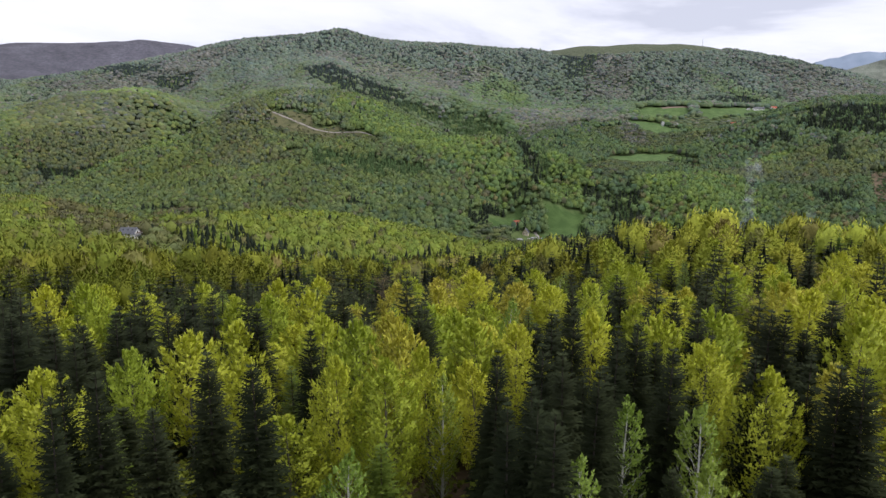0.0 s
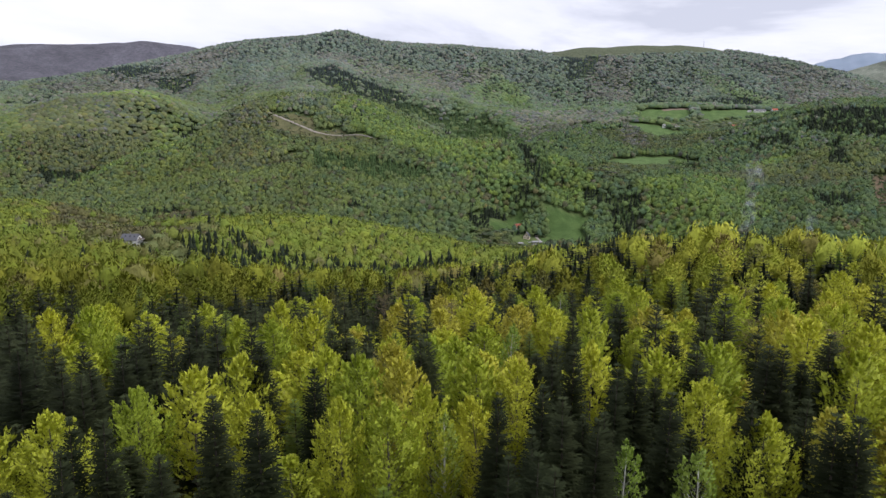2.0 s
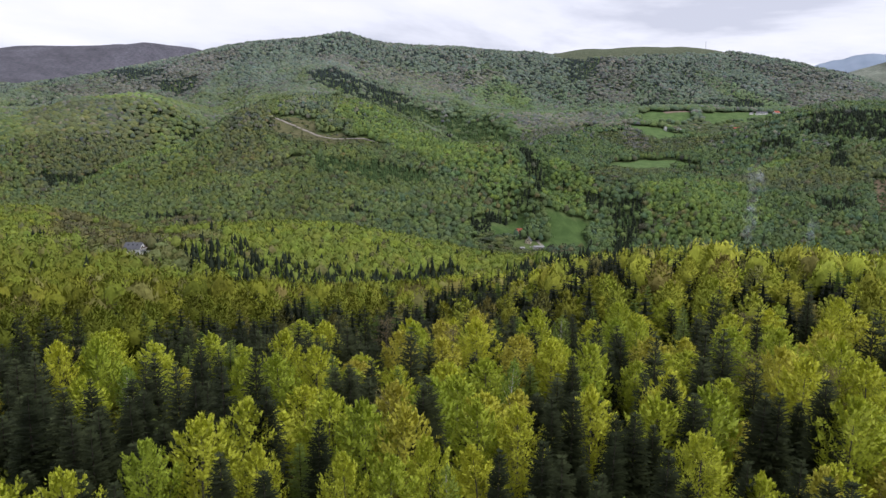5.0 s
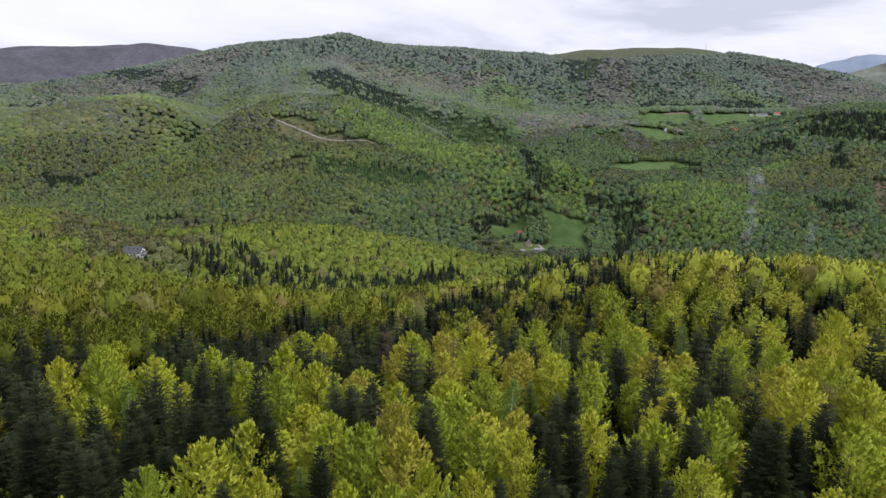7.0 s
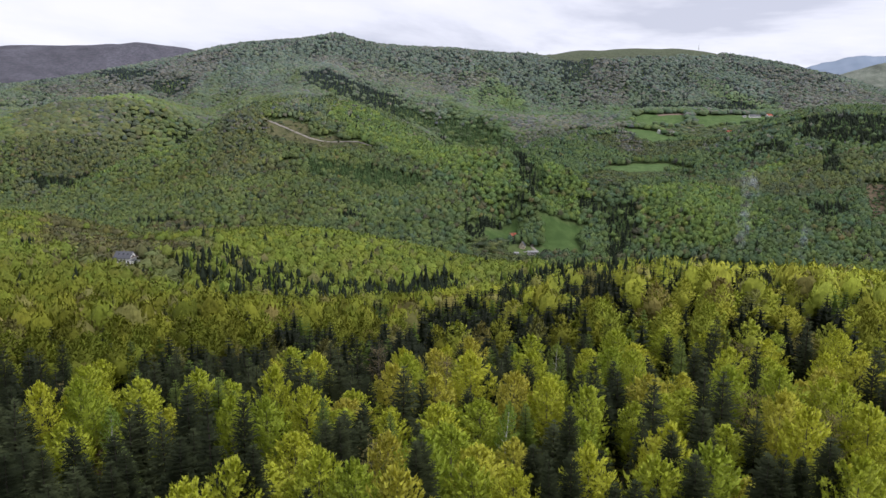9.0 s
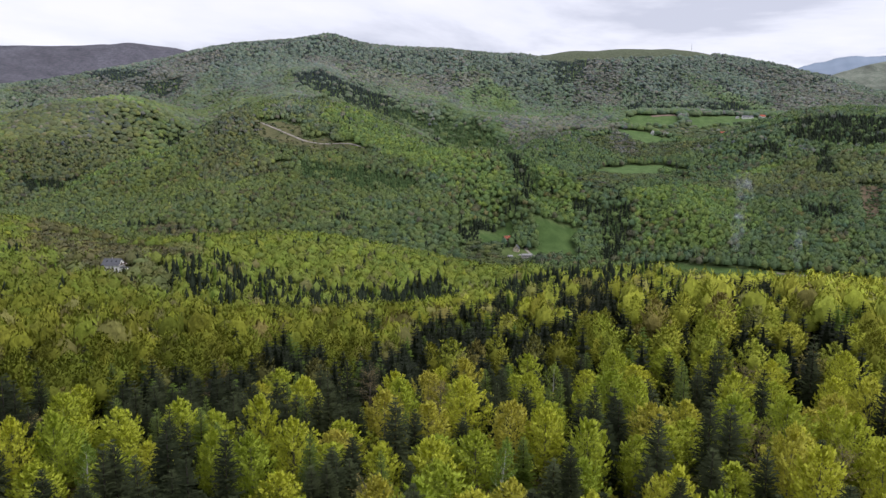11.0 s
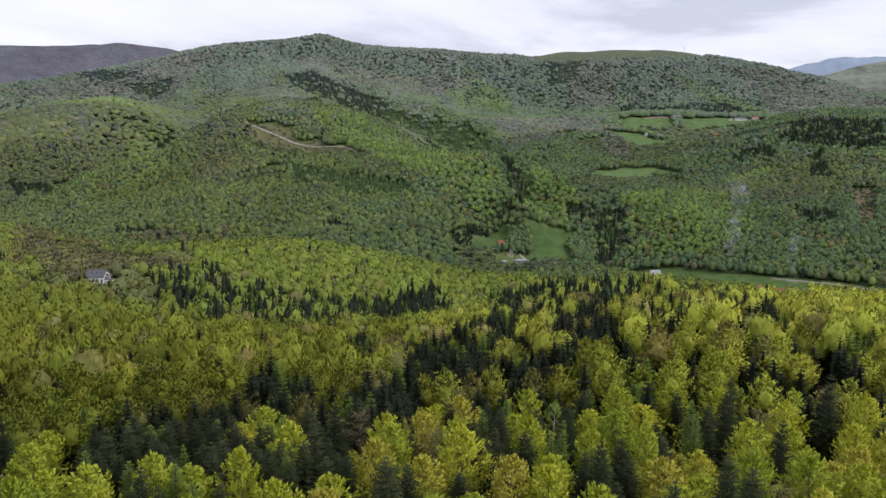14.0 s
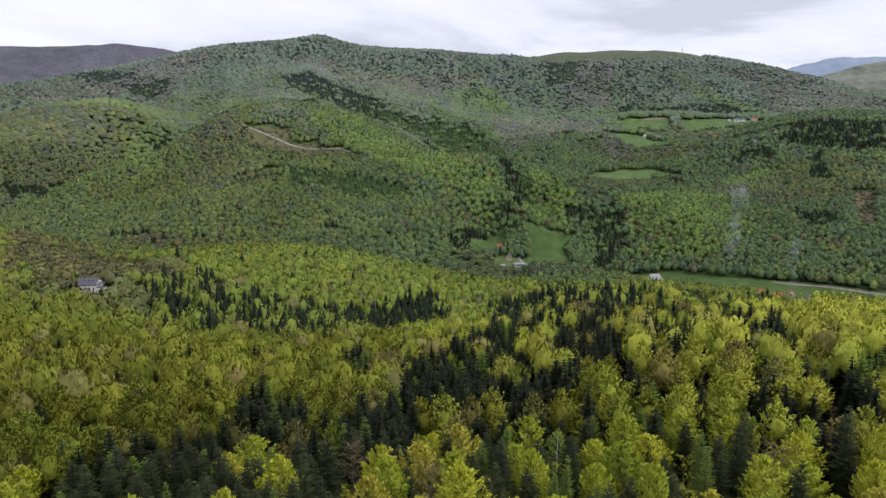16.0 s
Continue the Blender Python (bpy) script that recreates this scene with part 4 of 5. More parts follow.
def joined_wood(name, label, r0, r1, gap, tuft_count, tuft_size, tiers, points, skip=None):
    x, y = scatter(r0, r1, gap)
    keep = ~cover_of(x, y, *OPEN_LAND) | (cover_of(x, y, "clearing", "clearcut") & (rng.random(len(x)) < 0.55))
    x, y = x[keep], y[keep]
    z = ground(x, y)
    keep = in_sight(x, y, z + 20)
    if skip is not None:
        keep &= skip(x, y)
    x, y, z = x[keep], y[keep], z[keep]
    dark = rng.random(len(x)) < conifer_share(x, y)
    dark |= cover_of(x, y, "larch") & (rng.random(len(x)) < 0.85)
    b = ~dark
    cut = cover_of(x, y, "clearing", "clearcut")
    high = rng.uniform(12.5, 17.5, len(x)) * (1.32 - 0.32 * np.clip((y - 480) / 200, 0, 1))
    high *= np.where(y > 2500, rng.uniform(0.7, 1.2, len(x)), 1.0) * np.where(cover_of(x, y, "bare"), 0.8, 1.0) * np.where(cut, 0.2, 1.0)
    high *= np.where(cover_of(x, y, "scrub"), np.where(y < 780, 0.6, 0.45), 1.0) * np.where(cover_of(x, y, *YOUNG_WOOD), 0.6, 1.0) * (0.9 if r0 > 900 else 1.0)
    wide = rng.uniform(0.62, 0.94, len(x)) * gap * (1.1 if r0 > 1700 else 1.0) * np.where(cut, 0.5, 1.0) * np.where(cover_of(x, y, "scrub"), 1.05, 1.0)
    # at the edge of open land the crowns reach down to the ground
    edge = cover_of(x, y - 16, *OPEN_LAND) | cover_of(x, y - 8, *OPEN_LAND)
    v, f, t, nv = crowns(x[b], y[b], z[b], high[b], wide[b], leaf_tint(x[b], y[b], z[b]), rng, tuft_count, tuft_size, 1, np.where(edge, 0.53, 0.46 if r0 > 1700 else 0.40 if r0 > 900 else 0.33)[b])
    tagged(new(name + "_broadleaf_wood", raw_mesh(name + "_broadleaf_wood", v, f, M_WOOD, t, True, nv)), "spring-green broadleaf trees " + label, "forest", kind="stuff")
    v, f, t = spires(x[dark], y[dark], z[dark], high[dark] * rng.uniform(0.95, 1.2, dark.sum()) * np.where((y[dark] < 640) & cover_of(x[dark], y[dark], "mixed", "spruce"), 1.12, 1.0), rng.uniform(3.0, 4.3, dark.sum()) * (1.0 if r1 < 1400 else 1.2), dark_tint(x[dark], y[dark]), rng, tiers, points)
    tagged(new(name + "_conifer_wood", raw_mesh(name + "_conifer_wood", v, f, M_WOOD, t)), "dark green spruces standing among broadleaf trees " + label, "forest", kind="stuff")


joined_wood("far_ridge", "on the far mountain ridge", 1750, 3700, 10.0, 0, 0.5, 2, 4)
joined_wood("upper_hillside", "on the upper hillsides across the valley", 1300, 1750, 7.6, 10, 0.30, 2, 5)
joined_wood("hillside", "on the hillsides across the valley", 960, 1300, 7.3, 24, 0.24, 3, 5)
joined_wood("valley", "on the slopes down to the valley", 430, 960, 7.2, 60, 0.16, 4, 6)

# ---- single trees of the near slope ----


def part(name, mesh, parent, label=""):
    ob = new(name, mesh)
    ob.parent = parent
    return tagged(ob, label)


def tree_kind(name, label, category, made, bark, leaf_mat, dome=None):
    root = new(name)
    root.empty_display_size = 0.5
    (wv, wf), (lv, lf) = made
    part("trunk", raw_mesh("trunk", wv, wf, bark, None, True), root)
    nv = None
    if dome:
        lf, nv = rounded(lv, lf, (0, 0, dome[0]), (dome[1], dome[1], dome[2]), rng, 0.45)
    part("crown", raw_mesh("crown", lv, lf, leaf_mat, None, dome is not None, nv), root)
    return tagged(root, label, category, group=name.replace("_tree", "") + " trees of the slope", kind="")


BEECH = "young beech tree in fresh yellow-green spring leaf"
SPRUCE = "dark green spruce with dense drooping layered branches"
KINDS = {
    "beech_fine": [tree_kind("beech_tree", BEECH, "tree", plume_tree(22, 4.5, 84, 84, 0.18, s, 0.34, 0.13, 0.95), M_BARK, M_BEECH, (14.0, 4.9, 6.5)) for s in (1, 2, 3, 4, 10)],
    "beech": [tree_kind("beech_tree", BEECH, "tree", plume_tree(22, 4.7, 76, 38, 0.30, s, 0.40, 0.13, 0.9, 3), M_BARK, M_BEECH, (14.5, 5.0, 6.0)) for s in (5, 6, 7, 8, 9)],
    "spruce_fine": [tree_kind("spruce_tree", SPRUCE, "tree", spruce_tree(24, 3.1, 40, 10, s, twigs=4, fork=1.2), M_BARK_DARK, M_SPRUCE) for s in (11, 12, 13)],
    "spruce": [tree_kind("spruce_tree", SPRUCE, "tree", spruce_tree(24, 3.2, 26, 8, s, twigs=2, fork=1.7), M_BARK_DARK, M_SPRUCE) for s in (14, 15, 16)],
    "larch": [tree_kind("larch_tree", "slender larch with soft light green needles", "tree", spruce_tree(23, 2.9, 30, 8, s, twigs=3, droop=0.15, fork=1.3), M_BARK_DARK, M_LARCH) for s in (21, 22)],
    "birch": [tree_kind("birch_tree", "slim birch with white trunk and sparse fresh leaves", "tree", plume_tree(21, 2.7, 56, 44, 0.16, s, 0.24, 0.15, 0.7), M_BIRCH_BARK, M_BIRCH, (12.0, 2.7, 7.5)) for s in (31, 32)],
    "budding": [tree_kind("budding_tree", "brownish broadleaf tree only just coming into bud", "tree", broadleaf(21, 3.2, 40, 6, 7, 0.16, s, 0.25), M_BARK, M_BUDS) for s in (41, 42, 43)],
}
USED = set()
TALL = {"beech_fine": 22, "beech": 22, "spruce_fine": 24, "spruce": 24, "larch": 23, "birch": 21, "budding": 21}


def plant(kind, x, y, z, height, girth):
    ob = KINDS[kind][rng.integers(len(KINDS[kind]))]
    s = height / TALL[kind]
    m = Matrix.LocRotScale((x, y, z - 0.15), Euler((rng.normal() * 0.02, rng.normal() * 0.02, rng.uniform(0, 6.28))), tuple(q / w for q, w in zip((girth, girth, s), ob.scale)))
    if ob.name in USED:
        copy_thing(ob, m)
    else:
        USED.add(ob.name)
        ob.matrix_basis = m


# the spruces and beeches that stand out above the rest (east, north)
SPRUCES = [(-15, 73), (-17, 60), (-23, 64), (-25, 85), (-33, 109), (-35, 100), (-44, 115), (-49, 108), (-50, 105), (-44, 90), (-41, 86), (-41, 82), (-42, 101), (-36, 89), (-87, 151), (-72, 124), (-96, 145), (-70, 106), (-89, 143), (-85, 140), (-53, 87), (-56, 84), (-45, 75), (-41, 72), (-42, 77), (-34, 57), (-31, 57), (-31, 50), (-14, 95), (-16, 94), (-3, 86), (-2, 88), (-7, 124), (-20, 159), (-23, 151)]
EAST_SPRUCES = [(5, 65), (14, 80), (16, 82), (10, 67), (20, 73), (22, 75), (18, 69), (20, 99), (36, 111), (30, 128), (48, 119), (49, 113), (38, 96), (31, 87), (32, 81), (40, 81), (42, 80), (63, 131), (86, 155), (84, 184), (89, 189), (78, 187), (65, 157), (51, 85), (8, 55), (12, 63), (13, 57), (15, 59), (22, 64), (34, 61), (35, 57), (37, 56), (29, 61), (5, 49), (7, 50), (8, 47)]
RIM_SPRUCES = [(124, 208), (134, 219), (138, 214), (83, 126), (82, 201), (95, 205), (102, 197), (101, 185), (148, 239), (73, 182), (65, 189), (68, 183), (61, 149), (58, 207), (39, 204), (92, 185), (112, 186), (107, 186), (89, 161)]
BEECHES = [(-35, 73), (-39, 63), (-31, 78), (-11, 67), (-11, 84), (-2, 92), (-1, 71), (20, 87), (36, 87), (29, 72), (30, 60), (38, 62), (40, 138), (33, 94), (53, 83), (7, 144), (5, 83), (9, 81), (-6, 82), (-67, 123), (-73, 120), (25, 115), (55, 107), (55, 99), (-27, 86), (-17, 88), (-6, 67), (27, 84)]
BIRCHES = [(17, 61), (24, 59), (20, 46), (0, 71), (11, 49), (-8, 50)]


def near_wood():
    dark_ones = SPRUCES + EAST_SPRUCES + RIM_SPRUCES
    fixed = np.array(dark_ones + BEECHES, float)
    x, y = scatter(34, 184, 3.0, 38)
    order = rng.permutation(len(x))
    pts = [tuple(q) for q in fixed] + BIRCHES
    what = [1] * len(dark_ones) + [0] * (len(BEECHES) + len(BIRCHES))
    cell = {}

    def free(px, py, gap):
        ci, cj = int(px // 8), int(py // 8)
        return all((px - qx) ** 2 + (py - qy) ** 2 > gap * gap for i in (ci - 1, ci, ci + 1) for j in (cj - 1, cj, cj + 1) for qx, qy in cell.get((i, j), ()))

    for q in pts:
        cell.setdefault((int(q[0] // 8), int(q[1] // 8)), []).append(q)
    openland = cover_of(x, y, *OPEN_LAND)
    share = conifer_share(x, y)
    share = np.where(y < 62, np.maximum(share, 0.38), np.maximum(share, 0.05))
    for i in order:
        if openland[i]:
            continue
        away = math.hypot(x[i], y[i])
        dark = rng.random() < share[i]
        gap = (3.4 if dark else 5.0 if away < 72 else 6.2) + 1.3 * rng.random()
        if free(x[i], y[i], gap):
            pts.append((x[i], y[i]))
            cell.setdefault((int(x[i] // 8), int(y[i] // 8)), []).append((x[i], y[i]))
            what.append(1 if dark else 0)
    pts, what = np.array(pts), np.array(what)
    z = ground(pts[:, 0], pts[:, 1])
    r = np.hypot(pts[:, 0], pts[:, 1])
    count, left = {"beech": 0, "spruce": 0}, []
    for i in np.argsort(r):
        px, py, named = pts[i, 0], pts[i, 1], i < len(fixed)
        tall = (24.5 if what[i] else 23) if named else rng.uniform(16.5, 21.5) if what[i] else rng.uniform(16.5, 22)
        if not named and r[i] < 62:
            tall = rng.uniform(10, 18)
        dice = rng.random()
        base = "spruce" if what[i] else "beech"
        if len(fixed) <= i < len(fixed) + len(BIRCHES):
            base, tall = "birch", 20.5
        elif not named and dice < 0.07:
            base = "larch"
        elif not named and not what[i] and dice < 0.10:
            base = "birch"
        elif not named and not what[i] and dice < 0.19:
            base = "budding"
        if base in count:
            if count[base] >= 262:
                left.append(i)
                continue
            count[base] += 1
            if r[i] < (82 if base == "beech" else 105):
                base += "_fine"
        plant(base, px, py, z[i], tall, rng.uniform(0.88, 1.2) * (0.8 if tall < 16 else 1.0) * (1.2 if base[:5] == "spruc" and r[i] > 85 else 1.0))
    return pts[left], what[left]


REST, REST_DARK = near_wood()


def middle_wood():
    x, y = scatter(182, 435, 7.8)
    b = rng.random(len(x)) > conifer_share(x, y)
    q, w = scatter(182, 435, 4.7)
    k = rng.random(len(q)) < conifer_share(q, w)
    rest_b = REST_DARK == 0
    x, y, dark = (np.concatenate(s) for s in ((x[b], q[k], REST[:, 0]), (y[b], w[k], REST[:, 1]), (np.zeros(b.sum(), bool), np.ones(k.sum(), bool), ~rest_b)))
    keep = ~cover_of(x, y, *OPEN_LAND)
    z = ground(x, y)
    keep &= in_sight(x, y, z + 22)
    x, y, z, dark = x[keep], y[keep], z[keep], dark[keep]
    high = rng.uniform(14.5, 23, len(x)) * np.where(cover_of(x, y, *LOW_WOOD), 0.4, 1.0) * np.where(cover_of(x, y, *YOUNG_WOOD), 0.6, 1.0)
    b = ~dark
    close = np.hypot(x, y) < 240
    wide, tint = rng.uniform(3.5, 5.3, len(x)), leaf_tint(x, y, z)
    halves = []
    one = np.ones(1)
    for these in (b & close, b & ~close):
        if not halves:
            made = [unit_crown(plume_tree(22, 5.0, 52, 20, 0.37, q, 0.44, 0.16, 0.8), 5.0, 22, "ball") for q in range(90, 99)]
        else:
            made = [(v / (4.7, 4.7, 16), f, nv) for v, f, t, nv in (crowns(one * 0, one * 0, one * 0, one * 16, one * 4.7, np.ones((1, 3)), rng, 170, 0.115, 2, 0.32, 0.18, 0.42, 0.80) for q in range(10))]
        halves.append(tiled(made, x[these], y[these], z[these], high[these], wide[these], tint[these], rng))
    (va, fa, ta, na), (vb, fb, tb, nb) = halves
    v, f, t, nv = np.concatenate([va, vb]), np.concatenate([fa, fb + len(va)]), np.concatenate([ta, tb]), np.concatenate([na, nb])
    tagged(new("slope_broadleaf_wood", raw_mesh("slope_broadleaf_wood", v, f, M_WOOD, t, True, nv)), "yellow-green broadleaf trees of the near slope", "forest", kind="stuff")
    made = [unit_crown(spruce_tree(22, 3.4, 19, 7, s, twigs=0, fork=2.9, droop=0.55), 3.4, 22, "cone") for s in range(71, 76)]
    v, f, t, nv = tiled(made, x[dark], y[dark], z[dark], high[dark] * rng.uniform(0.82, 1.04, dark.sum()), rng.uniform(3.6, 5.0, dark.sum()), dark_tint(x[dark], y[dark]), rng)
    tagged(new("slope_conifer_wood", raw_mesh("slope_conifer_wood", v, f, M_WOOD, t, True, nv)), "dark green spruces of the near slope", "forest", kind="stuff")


middle_wood()


def understorey():
    """Young beeches that fill the gaps of the near slope."""
    x, y = scatter(38, 190, 6.4)
    keep = ~cover_of(x, y, *OPEN_LAND)
    x, y = x[keep], y[keep]
    z = ground(x, y)
    r = np.hypot(x, y)
    high = rng.uniform(7, 12, len(x)) * np.clip(r / 95, 0.55, 1.0)
    made = [unit_crown(broadleaf(18, 4.6, 18, 4, 4, 0.7, s, 0.2, (34, 60), sides=3, airy=1.2, lie=0.2), 4.6, 18, "") for s in range(81, 86)]
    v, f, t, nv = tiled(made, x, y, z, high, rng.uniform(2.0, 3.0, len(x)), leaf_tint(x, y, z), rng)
    tagged(new("understorey_wood", raw_mesh("understorey_wood", v, f, M_WOOD, t, True, nv)), "low young beech growth between the slope trees", "undergrowth", kind="stuff")


understorey()


def lookout_wood():
    """The wood under and behind the lookout."""
    g = np.arange(-230, 230, 7.4)
    gx, gy = np.meshgrid(g, g)
    x, y = (gx + rng.uniform(-3, 3, gx.shape)).ravel(), (gy + rng.uniform(-3, 3, gx.shape)).ravel()
    r = np.hypot(x, y)
    keep = (r < 150) & ((np.abs(np.arctan2(x, y)) > radians(39)) | (r < 33))
    x, y = x[keep], y[keep]
    z = ground(x, y)
    dark = rng.random(len(x)) < 0.35
    close = np.hypot(x, y - 12) < 38
    high = rng.uniform(13, 19, len(x))
    for i in np.flatnonzero(close):
        plant("spruce" if dark[i] else "beech", x[i], y[i], z[i], high[i], rng.uniform(0.95, 1.3))
    x, y, z, dark, high = (q[~close] for q in (x, y, z, dark, high))
    b = ~dark
    one = np.ones(1)
    made = [(v / (4.7, 4.7, 16), f, nv) for v, f, t, nv in (crowns(one * 0, one * 0, one * 0, one * 16, one * 4.7, np.ones((1, 3)), rng, 200, 0.12, 2, 0.38) for s in range(5))]
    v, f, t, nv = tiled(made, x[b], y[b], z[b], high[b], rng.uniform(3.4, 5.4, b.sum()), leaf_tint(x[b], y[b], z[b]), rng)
    tagged(new("lookout_broadleaf_wood", raw_mesh("lookout_broadleaf_wood", v, f, M_WOOD, t, True, nv)), "yellow-green broadleaf trees around the lookout slope", "forest", kind="stuff")
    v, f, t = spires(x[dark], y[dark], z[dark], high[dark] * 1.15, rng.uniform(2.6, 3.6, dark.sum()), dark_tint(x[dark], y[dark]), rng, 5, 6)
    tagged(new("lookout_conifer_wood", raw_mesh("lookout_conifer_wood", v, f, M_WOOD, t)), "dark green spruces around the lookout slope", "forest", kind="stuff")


lookout_wood()

# ---- houses, tracks and small works ----
M_PLASTER = plain("white_plaster", (0.72, 0.71, 0.69), (0.84, 0.83, 0.81), 1.2, 0.85, 0.15)
M_GREY_WALL = plain("grey_render", (0.30, 0.29, 0.27), (0.45, 0.43, 0.40), 1.0, 0.9, 0.2)
M_CREAM_WALL = plain("cream_render", (0.50, 0.42, 0.30), (0.62, 0.54, 0.40), 1.0, 0.9, 0.2)
M_TIMBER = plain("dark_timber", (0.06, 0.04, 0.028), (0.13, 0.085, 0.055), 2.5, 0.8, 0.3)
M_RED_TILES = plain("red_roof_tiles", (0.26, 0.055, 0.03), (0.42, 0.11, 0.06), 2.2, 0.75, 0.4)
M_ORANGE_TILES = plain("orange_roof_tiles", (0.42, 0.17, 0.08), (0.55, 0.25, 0.13), 2.2, 0.75, 0.4)
M_SLATE = plain("dark_grey_roof", (0.055, 0.058, 0.068), (0.10, 0.105, 0.12), 2.2, 0.6, 0.3)
M_TIN = plain("weathered_tin", (0.20, 0.20, 0.21), (0.32, 0.32, 0.33), 0.8, 0.65, 0.15, 0.0)
M_GRAVEL = plain("pale_gravel", (0.22, 0.20, 0.17), (0.34, 0.31, 0.27), 1.4, 0.95, 0.4)
M_SILT = plain("stream_gravel", (0.15, 0.135, 0.11), (0.24, 0.22, 0.18), 1.2, 0.95, 0.4)
M_EARTH = plain("bare_earth", (0.15, 0.11, 0.08), (0.24, 0.18, 0.135), 0.9, 0.95, 0.4)
M_WATER = plain("stream_water", (0.018, 0.022, 0.02), (0.03, 0.035, 0.03), 0.7, 0.15, 0.2)
M_STEEL = plain("galvanised_steel", (0.30, 0.31, 0.32), (0.42, 0.43, 0.44), 2.0, 0.45, 0.1, 0.7)
M_CAR = plain("pale_car_paint", (0.55, 0.56, 0.57), (0.62, 0.63, 0.64), 1.0, 0.3, 0.02)
M_PANE, n, l, p = material("window_glass")
p.inputs["Base Color"].default_value, p.inputs["Roughness"].default_value = (0.02, 0.025, 0.03, 1), 0.08


def bm_part(name, bm, mat, parent, label=""):
    me = bpy.data.meshes.new(name)
    bm.to_mesh(me)
    bm.free()
    me.materials.append(mat)
    ob = new(name, me)
    ob.parent = parent
    return tagged(ob, label)


def box(x0, x1, y0, y1, z0, z1, bevel=0.0):
    bm = bmesh.new()
    bmesh.ops.create_cube(bm, size=1.0, matrix=Matrix.LocRotScale(((x0 + x1) / 2, (y0 + y1) / 2, (z0 + z1) / 2), None, (x1 - x0, y1 - y0, z1 - z0)))
    if bevel:
        bmesh.ops.bevel(bm, geom=bm.edges[:], offset=bevel, segments=1, affect="EDGES")
    return bm


def gabled(length, width, eaves, rise):
    """Walls with a gable at each end; the ridge runs along x."""
    bm = bmesh.new()
    a, b = length / 2, width / 2
    ring = [(-b, -1.5), (b, -1.5), (b, eaves), (0, eaves + rise), (-b, eaves)]
    ends = [[bm.verts.new((sx * a, y, z)) for y, z in ring] for sx in (-1, 1)]
    bm.faces.new(ends[0])
    bm.faces.new(ends[1][::-1])
    for k in range(5):
        bm.faces.new((ends[0][k], ends[1][k], ends[1][(k + 1) % 5], ends[0][(k + 1) % 5]))
    bmesh.ops.recalc_face_normals(bm, faces=bm.faces[:])
    return bm


def slope_slab(length, width, eaves, rise, side, over=0.6, thick=0.22):
    """One pitch of the roof, with its overhang and thickness."""
    bm = bmesh.new()
    a, b = length / 2 + over, width / 2
    drop = over * rise / b
    prof = [(0, eaves + rise + 0.06), (side * (b + over), eaves - drop + 0.06), (side * (b + over), eaves - drop + 0.06 + thick), (0, eaves + rise + 0.06 + thick)]
    ends = [[bm.verts.new((sx * a, y, z)) for y, z in prof] for sx in (-1, 1)]
    bm.faces.new(ends[0])
    bm.faces.new(ends[1][::-1])
    for k in range(4):
        bm.faces.new((ends[0][k], ends[1][k], ends[1][(k + 1) % 4], ends[0][(k + 1) % 4]))
    bmesh.ops.recalc_face_normals(bm, faces=bm.faces[:])
    return bm


def window(parent, face, along, low, half, width=1.1, tall=1.3):
    """A window set proud of a wall. face: +-1 the long sides (y), +-2 the gable ends (x)."""
    def slab(w0, w1, z0, z1, d0, d1):
        s = 1 if face > 0 else -1
        lo, hi = sorted((s * (half + d0), s * (half + d1)))
        return box(w0, w1, lo, hi, z0, z1) if abs(face) == 1 else box(lo, hi, w0, w1, z0, z1)
    fr = bm_part("window", slab(along - width / 2 - 0.1, along + width / 2 + 0.1, low - 0.1, low + tall + 0.1, -0.05, 0.05), M_PLASTER, parent)
    bm_part("pane", slab(along - width / 2, along + width / 2, low, low + tall, 0.0, 0.08), M_PANE, fr)
    bm_part("window_sill", slab(along - width / 2 - 0.15, along + width / 2 + 0.15, low - 0.2, low - 0.1, -0.02, 0.16), M_GREY_WALL, fr)


